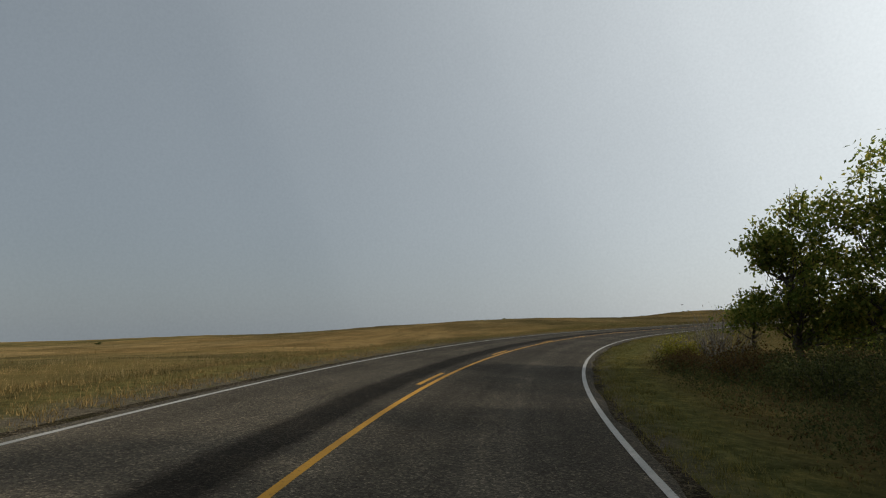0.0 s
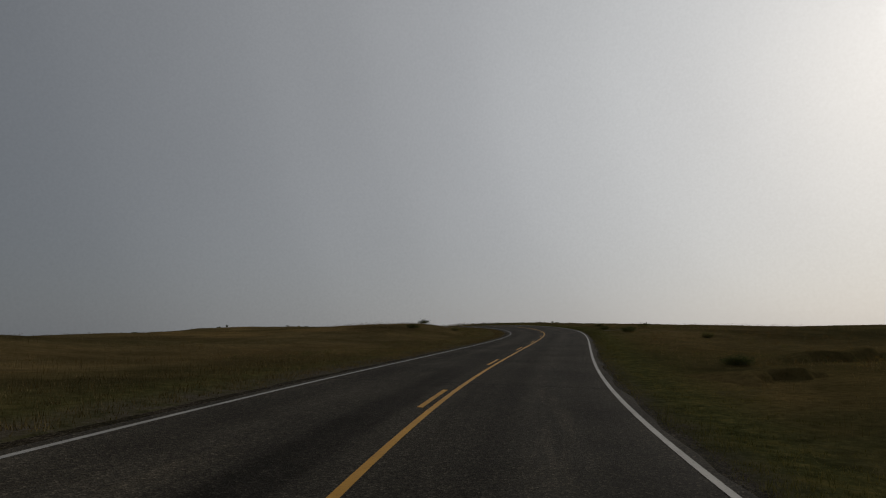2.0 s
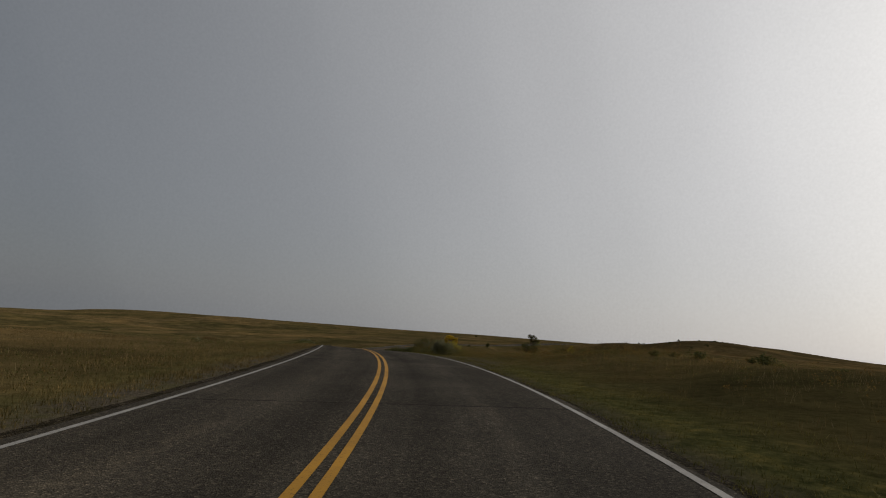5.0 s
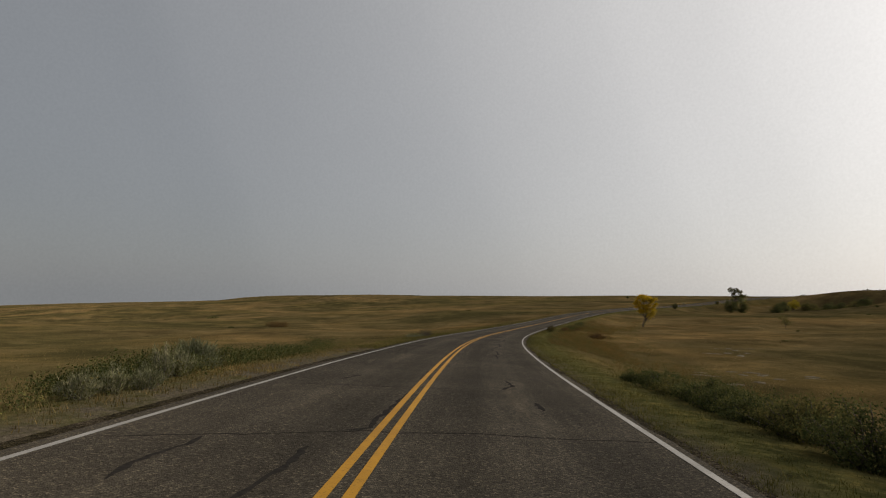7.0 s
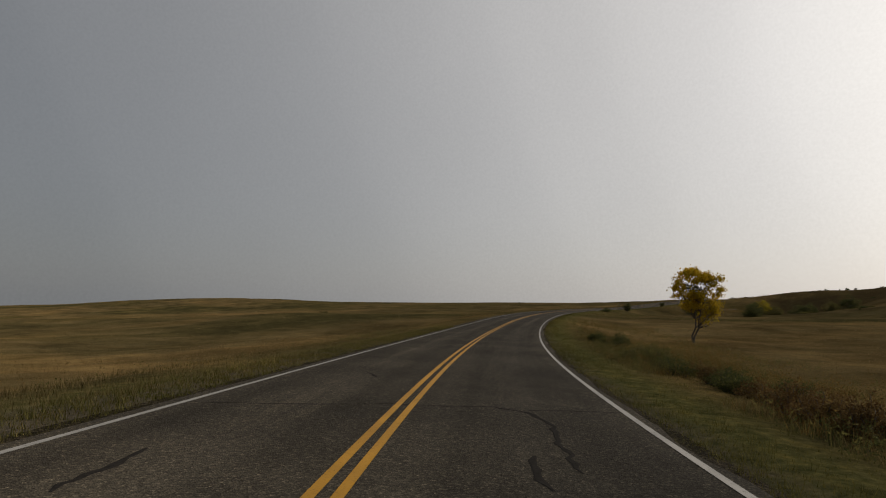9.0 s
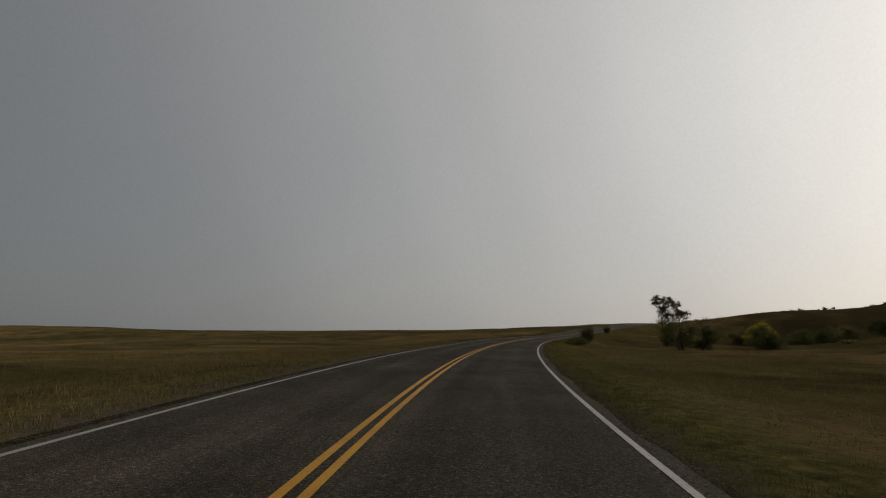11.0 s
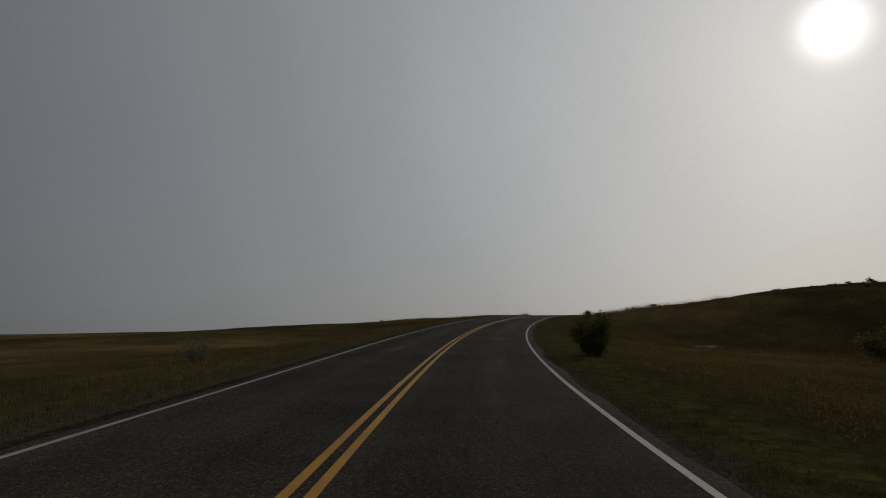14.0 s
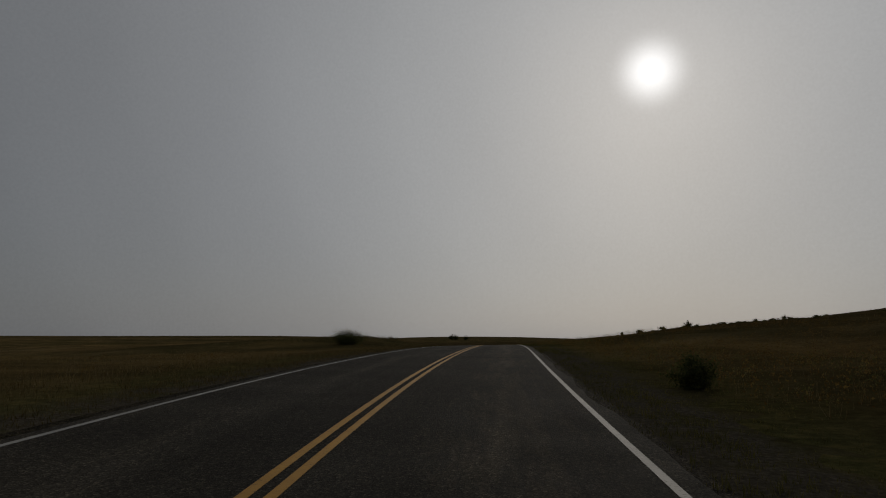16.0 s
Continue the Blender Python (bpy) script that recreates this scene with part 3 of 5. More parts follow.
M_GROUND, M_ASPHALT, M_TAR, M_GRAVEL, M_CLAY = mat_ground(), mat_asphalt(), mat_tar(), mat_gravel(), mat_clay()
M_WHITE = mat_paint("white_line_paint", (0.2919, 0.2854, 0.2657), (0.0664, 0.0598, 0.0531))
M_YELLOW = mat_paint("yellow_line_paint", (0.3827, 0.1914, 0.0066), (0.1049, 0.0622, 0.0088))
M_TAN = mat_leaf("dry_grass", (0.118, 0.082, 0.0362), (0.211, 0.153, 0.0697), (0.296, 0.232, 0.124), 0.16, True)
M_GREEN = mat_leaf("verge_grass", (0.068, 0.066, 0.02), (0.124, 0.114, 0.034), (0.205, 0.172, 0.06), 0.16, True)
M_MIXED = mat_leaf("field_grass", (0.0794, 0.0653, 0.0257), (0.157, 0.117, 0.0469), (0.244, 0.178, 0.0787), 0.16, True)
M_RUST = mat_leaf("rust_weeds", (0.0893, 0.0536, 0.0164), (0.157, 0.0952, 0.0298), (0.239, 0.164, 0.0536), 0.3)
M_OAK = mat_leaf("oak_leaves", (0.0936, 0.1279, 0.0281), (0.1794, 0.2184, 0.0468), (0.3744, 0.3276, 0.0780), 0.55)
M_YLEAF = mat_leaf("yellow_leaves", (0.28, 0.2, 0.02), (0.56, 0.37, 0.02), (0.42, 0.33, 0.04), 0.45)
M_SAGE = mat_leaf("sage_leaves", (0.1086, 0.1149, 0.0653), (0.1862, 0.1862, 0.1086), (0.2950, 0.2787, 0.1713))
M_DARK = mat_leaf("shrub_leaves", (0.0393, 0.0512, 0.0196), (0.0784, 0.0905, 0.0331), (0.1508, 0.1430, 0.0512))
M_OLIVE = mat_leaf("olive_leaves", (0.054, 0.0594, 0.0216), (0.103, 0.103, 0.0378), (0.184, 0.151, 0.054), 0.4)
M_YOLIVE = mat_leaf("yellow_green_leaves", (0.128, 0.128, 0.0256), (0.243, 0.23, 0.0384), (0.358, 0.307, 0.064))
M_REDDISH = mat_leaf("reddish_leaves", (0.0728, 0.0416, 0.0187), (0.125, 0.078, 0.0312), (0.177, 0.125, 0.052))
M_SILVER = mat_leaf("silver_sage_leaves", (0.0816, 0.09, 0.0527), (0.129, 0.14, 0.0837), (0.184, 0.194, 0.118))
M_YELLOWING = mat_leaf("yellowing_leaves", (0.24, 0.19, 0.025), (0.38, 0.29, 0.03), (0.28, 0.25, 0.05), 0.45)
M_BARK = mat_bark("bark", (0.035, 0.028, 0.022), (0.12, 0.10, 0.082))
M_TWIG = mat_bark("grey_twigs", (0.08, 0.07, 0.06), (0.2, 0.18, 0.16))


# ---- mesh helpers ----
def mesh_object(name, V, F, mat, parent=None, label="", category="", kind="", group="", smooth=False):
    me = bpy.data.meshes.new(name)
    me.from_pydata(np.asarray(V, float).tolist() if not isinstance(V, list) else V, [], F if isinstance(F, list) else F.tolist())
    me.materials.append(mat)
    if smooth:
        me.polygons.foreach_set("use_smooth", np.ones(len(me.polygons), bool))
    me.update()
    ob = new(name, me)
    if parent is not None:
        ob.parent = parent
    return tagged(ob, label, category, group, kind)


def strip(name, s0, s1, rows, mat, step=0.9, **tags):
    """A ribbon along the road: rows of (d, up) from left to right."""
    s = np.arange(s0, s1 + step * 0.5, step)
    rows = [(d(s) if callable(d) else np.full(len(s), float(d)), up) for d, up in rows]
    P = np.stack([on_road(s, d, up) for d, up in rows], 1)
    n, m = P.shape[:2]
    i = np.arange(n - 1)[:, None] * m + np.arange(m - 1)[None]
    F = np.stack([i, i + 1, i + m + 1, i + m], -1).reshape(-1, 4)
    ob = mesh_object(name, P.reshape(-1, 3), F, mat, smooth=True, **tags)
    uvl = ob.data.uv_layers.new(name="along")
    D = np.stack([r[0] for r in rows], 1).reshape(-1)
    S = np.broadcast_to(s[:, None], (n, m)).reshape(-1)
    idx = np.empty(len(ob.data.loops), int)
    ob.data.loops.foreach_get("vertex_index", idx)
    uvl.data.foreach_set("uv", np.stack([D[idx], S[idx]], -1).reshape(-1))
    return ob


# ---- the land ----
def make_ground():
    def axis(lo, hi, step):
        core = np.arange(lo, hi, step)
        out = step * 1.28 ** np.arange(1, 24)
        out = np.cumsum(out)
        out = out[out < 4300]
        return np.concatenate([lo - out[::-1], core, core[-1] + out])

    X, Y = axis(-40, 500, 2.5), axis(-760, 60, 2.5)
    G = np.stack(np.meshgrid(X, Y, indexing="ij"), -1).reshape(-1, 2)
    z, sd = ground_z(G)
    n, m = len(X), len(Y)
    i = np.arange(n - 1)[:, None] * m + np.arange(m - 1)[None]
    F = np.stack([i, i + m, i + m + 1, i + 1], -1).reshape(-1, 4)
    ob = mesh_object("ground", np.column_stack([G, z]), F, M_GROUND, kind="structure", label="rolling prairie of dry golden and olive grass", category="ground", smooth=True)
    a = np.abs(sd)
    cover = np.zeros((len(G), 4))
    cover[:, 0] = np.where(sd > 0, np.interp(a, [4, 4.8, 5.6, 6.6], [1, 0.9, 0.35, 0]), np.interp(a, [4, 5, 7], [0.8, 0.6, 0]))
    cover[:, 1] = np.interp(a, [3.6, 5.0], [1, 0])
    along = RS[nearest(G)[0] * 4]
    cover[:, 2] = np.where(sd > 0, np.interp(a, [14, 30, 70, 120, 260], [0, 1, 1, 0.35, 0]) * np.interp(along, [560, 600, 830, 860], [0, 1, 1, 1]), 0)
    cover[:, 3] = 1
    ca = ob.data.color_attributes.new("cover", "FLOAT_COLOR", "POINT")
    ca.data.foreach_set("color", cover.reshape(-1))
    return ob


make_ground()
S0, S1 = 6.0, 860.0


def ragged_edge(s):
    """How the asphalt's broken right edge wanders, in metres."""
    return 0.05 * np.sin(s * 0.9 + 1.7 * np.sin(s * 0.23)) + 0.035 * np.sin(s * 3.7 + 2 * np.sin(s * 1.1)) + 0.02 * np.sin(s * 6.1)


road = strip("road", S0, S1, [(-3.62, -0.045), (-3.5, -0.012), (-2, 0.0), (0, 0.0), (2, 0.0), (lambda s: 3.4 + ragged_edge(s), -0.012), (lambda s: 3.47 + ragged_edge(s), -0.045)], M_ASPHALT, kind="structure", label="worn two-lane asphalt road with tar-sealed cracks", category="road")
for side in (-1, 1):
    prof = [(3.3, -0.05), (3.5, -0.052), (3.8, -0.08), (4.1, -0.3)] if side > 0 else [(3.6, -0.04), (3.85, -0.055), (4.15, -0.075), (4.6, -0.3)]
    rows = [(side * d, up) for d, up in prof]
    strip("road_shoulder", S0, S1, rows if side > 0 else rows[::-1], M_GRAVEL, kind="structure", label="narrow gravel shoulder of the road", category="road shoulder")


def make_verge(side):
    """The verge close to the asphalt, a finer sheet lying on the land."""
    s = np.arange(S0, S1, 0.8)
    d = np.array([3.46 if side > 0 else 3.64, 3.74, 4.0, 4.3, 4.7, 5.2, 5.8, 6.4, 6.9])
    P = np.stack([on_road(s, side * k) for k in d], 1)
    n, m = P.shape[:2]
    z = ground_z(P[:, :, :2].reshape(-1, 2))[0].reshape(n, m) + 0.022
    rr = np.random.RandomState(40 + side).normal(0, 0.009, (n, m))
    P[:, :, 2] = z + rr * np.clip((d - 3.9) * 2, 0, 1)
    P[:, 0, 2] -= 0.03
    P[:, -1, 2] -= 0.16
    i = np.arange(n - 1)[:, None] * m + np.arange(m - 1)[None]
    F = np.stack([i, i + 1, i + m + 1, i + m] if side > 0 else [i, i + m, i + m + 1, i + 1], -1).reshape(-1, 4)[:, ::-1]
    ob = mesh_object("verge", P.reshape(-1, 3), F, M_GROUND, kind="structure", label="grassy verge with gravel at the asphalt's edge", category="verge", smooth=True)
    cover = np.zeros((n, m, 4))
    cover[:, :, 0] = np.interp(d, [4, 4.8, 5.6, 6.6], [1, 0.9, 0.35, 0]) if side > 0 else np.interp(d, [4, 5, 7], [0.8, 0.6, 0])
    wide = gravelly(s)[:, None] * 0.8
    cover[:, :, 0] *= 1 - 0.45 * np.minimum(wide, 1.4) if side > 0 else 1
    cover[:, :, 1] = np.interp(d[None] - wide, [3.5, 3.8, 4.3], [1.6, 0.9, 0.0]) if side > 0 else np.interp(d, [3.9, 4.4, 5.2], [1.6, 1.2, 0.0])
    cover[:, :, 3] = 1
    ca = ob.data.color_attributes.new("cover", "FLOAT_COLOR", "POINT")
    ca.data.foreach_set("color", cover.reshape(-1))


make_verge(1)
make_verge(-1)


def line_strip(name, s0, s1, d, width, mat, label, category):
    h, up = width / 2, 0.006
    if d is RIGHT_EDGE:
        return strip(name, s0, s1, [(lambda s: d(s) - h, -0.0045), (lambda s: d(s) + h, -0.0045)], mat, kind="structure", label=label, category=category)
    up = -0.0045 if abs(d) > 2 else 0.006
    return strip(name, s0, s1, [(d - h, up), (d + h, up)], mat, kind="structure", label=label, category=category)


def RIGHT_EDGE(s):
    """The lane's painted width, which varies a little along the road."""
    return np.interp(s, [50, 66, 84, 158, 306, 380, 470, 645], [3.25, 3.24, 3.18, 3.25, 3.26, 3.235, 3.165, 3.15])


line_strip("edge_line", S0, S1, -LANE, 0.09, M_WHITE, "worn white edge line on the asphalt", "road marking")
line_strip("edge_line", S0, S1, RIGHT_EDGE, 0.095, M_WHITE, "worn white edge line on the asphalt", "road marking")
line_strip("centre_line", S0, S1, -0.01, 0.1, M_YELLOW, "solid yellow centre line on the asphalt", "road marking")
DASH_END = 215.0
line_strip("centre_line", DASH_END, S1, -0.222, 0.1, M_YELLOW, "second solid yellow centre line", "road marking")
for s in (44.9, 56.5, 66.8, 77.2, 85.7, 96.3, 107.3, 117.5, 127.0, 137.2, 146.8, 155.1, 165.6, 177.2, 188.2, 199.2):
    line_strip("centre_dash", s, s + 2.7, -0.222, 0.1, M_YELLOW, "short yellow dash beside the centre line", "road marking")


# ---- plants ----
def tube(V, F, pts, radii, sides=6):
    """Adds a tapering limb through pts to the lists V and F."""
    base = len(V)
    for i, (p, r) in enumerate(zip(pts, radii)):
        ax = (pts[min(i + 1, len(pts) - 1)] - pts[max(i - 1, 0)]).normalized()
        u = ax.orthogonal().normalized()
        w = ax.cross(u)
        for k in range(sides):
            a = 2 * math.pi * k / sides
            V.append(tuple(p + (u * math.cos(a) + w * math.sin(a)) * r))
    for i in range(len(pts) - 1):
        for k in range(sides):
            a, c = base + i * sides + k, base + i * sides + (k + 1) % sides
            F.append((a, c, c + sides, a + sides))


def limb(V, F, rng, p, way, length, r, depth, tips, sides=6, rise=0.15, spread=0.75):
    pts, radii = [p.copy()], [r]
    q, n = p.copy(), 4
    for i in range(n):
        way = (way + Vector((rng.uniform(-1, 1), rng.uniform(-1, 1), rng.uniform(-0.6, 1) * 0.8 + rise)) * 0.22).normalized()
        q = q + way * length / n
        pts.append(q.copy())
        radii.append(r * (1 - 0.6 * (i + 1) / n))
        if depth <= 1:
            tips.append((q.copy(), way.copy()))
    tube(V, F, pts, radii, sides)
    if depth > 0:
        for k in range(rng.choice((2, 3, 3))):
            j = rng.choice((2, 3, 4, 4))
            side = way.orthogonal().normalized()
            side.rotate(Matrix.Rotation(rng.uniform(0, 6.28), 3, way))
            w2 = (way + side * rng.uniform(0.5, 1.1) * spread * 1.3).normalized()
            limb(V, F, rng, pts[j], w2, length * rng.uniform(0.55, 0.8), radii[j] * 0.8, depth - 1, tips, max(4, sides - 1), rise, spread)


def leaves(rng, tips, count, size, scatter, flat=0.5):
    """Many small folded leaves strewn round the branch tips: vertices and faces."""
    R = np.random.RandomState(rng.randint(0, 10 ** 6))
    T = np.array([tuple(t[0]) for t in tips])
    C = T[R.randint(0, len(T), count)] + R.normal(0, 1, (count, 3)) * np.array([scatter, scatter, scatter * 0.75])
    a = R.normal(0, 1, (count, 3))
    a /= np.linalg.norm(a, axis=1)[:, None]
    b = np.cross(a, R.normal(0, 1, (count, 3)))
    b /= np.linalg.norm(b, axis=1)[:, None] + 1e-6
    s = size * R.uniform(0.6, 1.4, (count, 1))
    up = np.cross(a, b) * s * 0.18
    V = np.stack([C - a * s, C - b * s * 0.55 + up, C + a * s, C + b * s * 0.55 + up], 1).reshape(-1, 3)
    i = np.arange(count)[:, None] * 4
    F = np.concatenate([i + np.array([[0, 1, 2]]), i + np.array([[0, 2, 3]])], 0)
    return V, F


def plant(name, place, parts, label, category, group=""):
    root = tagged(new(name), label, category, group)
    root.location = place
    for pname, V, F, mat, plabel in parts:
        mesh_object(pname, V, F, mat, parent=root, label=plabel, smooth=pname != "crown")
    return root


def tree(name, place, height, seed, leaf_mat, label, leaf_count=2600, leaf=0.12, scatter=0.35, trunk_part=0.32, stems=1, lean=0.1, depth=3, rise=0.15, spread=0.75, thick=0.022, bare=0, category="tree", group=""):
    rng = random.Random(seed)
    V, F, tips = [], [], []
    for k in range(stems):
        p = Vector((rng.uniform(-0.12, 0.12) * stems, rng.uniform(-0.12, 0.12) * stems, -0.15))
        way = Vector((rng.uniform(-1, 1) * lean * (1 + stems * 0.4), rng.uniform(-1, 1) * lean * (1 + stems * 0.4), 1)).normalized()
        hk = height * (1 if k == 0 else rng.uniform(0.65, 0.95))
        r = height * thick
        pts, radii, q = [p.copy()], [r * 1.35], p.copy()
        n = 5
        for i in range(n):
            way = (way + Vector((rng.uniform(-1, 1), rng.uniform(-1, 1), 0.4)) * 0.1).normalized()
            q = q + way * hk * trunk_part * 1.6 / n
            pts.append(q.copy())
            radii.append(r * (1 - 0.45 * (i + 1) / n))
            if i >= 2:
                for _ in range(2):
                    a = rng.uniform(0, 6.28)
                    w2 = Vector((math.cos(a) * spread, math.sin(a) * spread, rng.uniform(0.3, 1.0))).normalized()
                    limb(V, F, rng, q, w2, hk * rng.uniform(0.2, 0.3), radii[-1] * 0.6, depth - 1, tips, 5, rise, spread)
        tube(V, F, pts, radii, 8)
        limb(V, F, rng, q, way, hk * 0.3, radii[-1], depth - 1, tips, 6, rise, spread)
    top = max(t[0].z for t in tips)
    k = height / (top + scatter)
    V = [(x * k, y * k, z * k) for x, y, z in V]
    tips = [(t[0] * k, t[1]) for t in tips]
    parts = [("trunk", V, F, M_BARK, "grey-brown bark with forking limbs")]
    keep = tips if not bare else [t for t in tips if t[0].z < height * (1 - bare)]
    LV, LF = leaves(rng, keep, leaf_count, leaf, scatter)
    parts.append(("crown", LV, LF, leaf_mat, ""))
    return plant(name, place, parts, label, category, group)


def lobed_tree(name, place, height, lobes, seed, leaf_mat, label, leaf_count=4000, leaf=0.09, clusters=46, clump=0.3, stems=1, thick=0.02, bare_twigs=0, fork=0.35, category="tree", group=""):
    """A tree whose leaf clumps fill uneven lobes (dx, dy, z, half width, half height), each clump on a limb of its own."""
    rng = random.Random(seed)
    V, F, ends = [], [], []
    weight = [l[3] ** 2 * l[4] for l in lobes]
    for k in range(clusters):
        dx, dy, zc, rw, rh = rng.choices(lobes, weight)[0]
        while True:
            u = Vector((rng.uniform(-1, 1), rng.uniform(-1, 1), rng.uniform(-1, 1)))
            if 0.3 < u.length < 1:
                break
        u *= rng.uniform(0.85, 1.12)
        ends.append(Vector((dx + u.x * rw, dy + u.y * rw, min(height - 0.1, zc + u.z * rh))))
    trunks = []
    for k in range(stems):
        a = rng.uniform(0, 6.28)
        foot = Vector((math.cos(a) * 0.22 * (stems - 1), math.sin(a) * 0.22 * (stems - 1), -0.2))
        goal = Vector((lobes[k % len(lobes)][0] * 0.7, lobes[k % len(lobes)][1] * 0.7, height * rng.uniform(0.72, 0.85)))
        pts = [foot.lerp(goal, i / 7) + Vector((rng.gauss(0, 1), rng.gauss(0, 1), 0)) * 0.018 * height * (i > 0) for i in range(8)]
        tube(V, F, pts, [height * thick * (1.3 if i == 0 else 1 - 0.115 * i) for i in range(8)], 8)
        trunks.append(pts)
    for e in ends:
        pts = rng.choice(trunks)
        i = min(range(1, 7), key=lambda q: abs(pts[q].z - max(height * fork * 0.6, e.z - 0.55 * (Vector((e.x - pts[q].x, e.y - pts[q].y)).length) - 0.1 * height)))
        p = pts[i]
        bow = p.lerp(e, 0.5) + Vector((rng.gauss(0, 0.06), rng.gauss(0, 0.06), -0.05)) * height * 0.6
        r = height * thick * (1 - 0.11 * i) * 0.42
        tube(V, F, [p, p.lerp(bow, 0.55), bow, bow.lerp(e, 0.6), e], [r, r * 0.8, r * 0.6, r * 0.4, r * 0.15], 5)
        for _ in range(3):
            q = bow.lerp(e, rng.uniform(0.2, 0.9))
            tip = q + Vector((rng.gauss(0, 1), rng.gauss(0, 1), rng.gauss(0.3, 0.8))) * clump * 1.1
            tube(V, F, [q, q.lerp(tip, 0.5) + Vector((0, 0, 0.03)), tip], [r * 0.35, r * 0.25, r * 0.1], 4)
    for _ in range(bare_twigs):
        l = rng.choice(lobes)
        p = Vector((l[0] + rng.uniform(-0.4, 0.4) * l[3], l[1] + rng.uniform(-0.4, 0.4) * l[3], l[2] + l[4] * 0.4))
        tip = p + Vector((rng.gauss(0, 0.18), rng.gauss(0, 0.18), rng.uniform(0.7, 1.3))) * l[4] * 0.9
        tube(V, F, [p, p.lerp(tip, 0.5) + Vector((rng.gauss(0, 0.04), rng.gauss(0, 0.04), 0)), tip], [0.018, 0.012, 0.005], 4)
    R = np.random.RandomState(seed)
    E = [(e, None) for e in ends for _ in range(rng.choice((1, 2, 2, 3)))]
    LV, LF = leaves(rng, E, leaf_count, leaf, clump)
    keep = LV.reshape(-1, 4, 3)
    keep[:, :, 2] += np.maximum(0, 0.1 - keep[:, :, 2].min(1))[:, None]
    return plant(name, place, [("trunk", V, F, M_BARK, "grey-brown bark with forking limbs"), ("crown", keep.reshape(-1, 3), LF, leaf_mat, "")], label, category, group)


def shrub(name, place, height, width, seed, leaf_mat, label, leaf_count=1500, leaf=0.06, twigs=26, category="shrub", group="", twig_mat=None, scatter=0.14, fine=2.0, tip_mat=None, upright=0.0):
    rng = random.Random(seed)
    V, F, tips = [], [], []
    for k in range(twigs):
        a, out = rng.uniform(0, 6.28), rng.uniform(0.05, 1.0) ** 0.6
        p = Vector((math.cos(a) * width * 0.16 * out, math.sin(a) * width * 0.16 * out, -0.05))
        h = height * rng.uniform(0.6, 1.0) * (1 - 0.45 * out ** 2)
        h *= 1 + upright * rng.random() ** 3
        end = Vector((math.cos(a) * width * 0.5 * out, math.sin(a) * width * 0.5 * out, h))
        pts = []
        for i in range(5):
            u = i / 4
            q = p.lerp(end, u) + Vector((rng.uniform(-1, 1), rng.uniform(-1, 1), 0)) * 0.05 * width * u
            q.z = p.z + (end.z - p.z) * (u ** 0.8)
            pts.append(q)
            if i >= 1:
                tips.append((q, Vector((0, 0, 1))))
        r0 = 0.006 + height * 0.006 + (0.006 if upright else 0)
        tube(V, F, pts, [r0 * (1 - 0.8 * i / 4) for i in range(5)], 4)
    LV, LF = leaves(rng, tips, int(leaf_count * fine), leaf * (0.66 if fine > 1 else 1), scatter * max(0.6, width * 0.5))
    keep = LV.reshape(-1, 4, 3)
    keep[:, :, 2] += np.maximum(0, 0.04 - keep[:, :, 2].min(1))[:, None]
    parts = [("stem", V, F, twig_mat or M_BARK, ""), ("foliage", keep.reshape(-1, 3), LF, leaf_mat, "")]
    if tip_mat:
        # browning shoots at the ends of the stems
        ends = [t for i, t in enumerate(tips) if i % 4 == 3 for _ in (0, 1)]
        TV, TF = leaves(rng, ends, int(leaf_count * fine * 0.3), leaf * 0.6, scatter * 0.4)
        parts.append(("new_growth", TV, TF, tip_mat, "browning shoot tips"))
    return plant(name, place, parts, label, category, group)


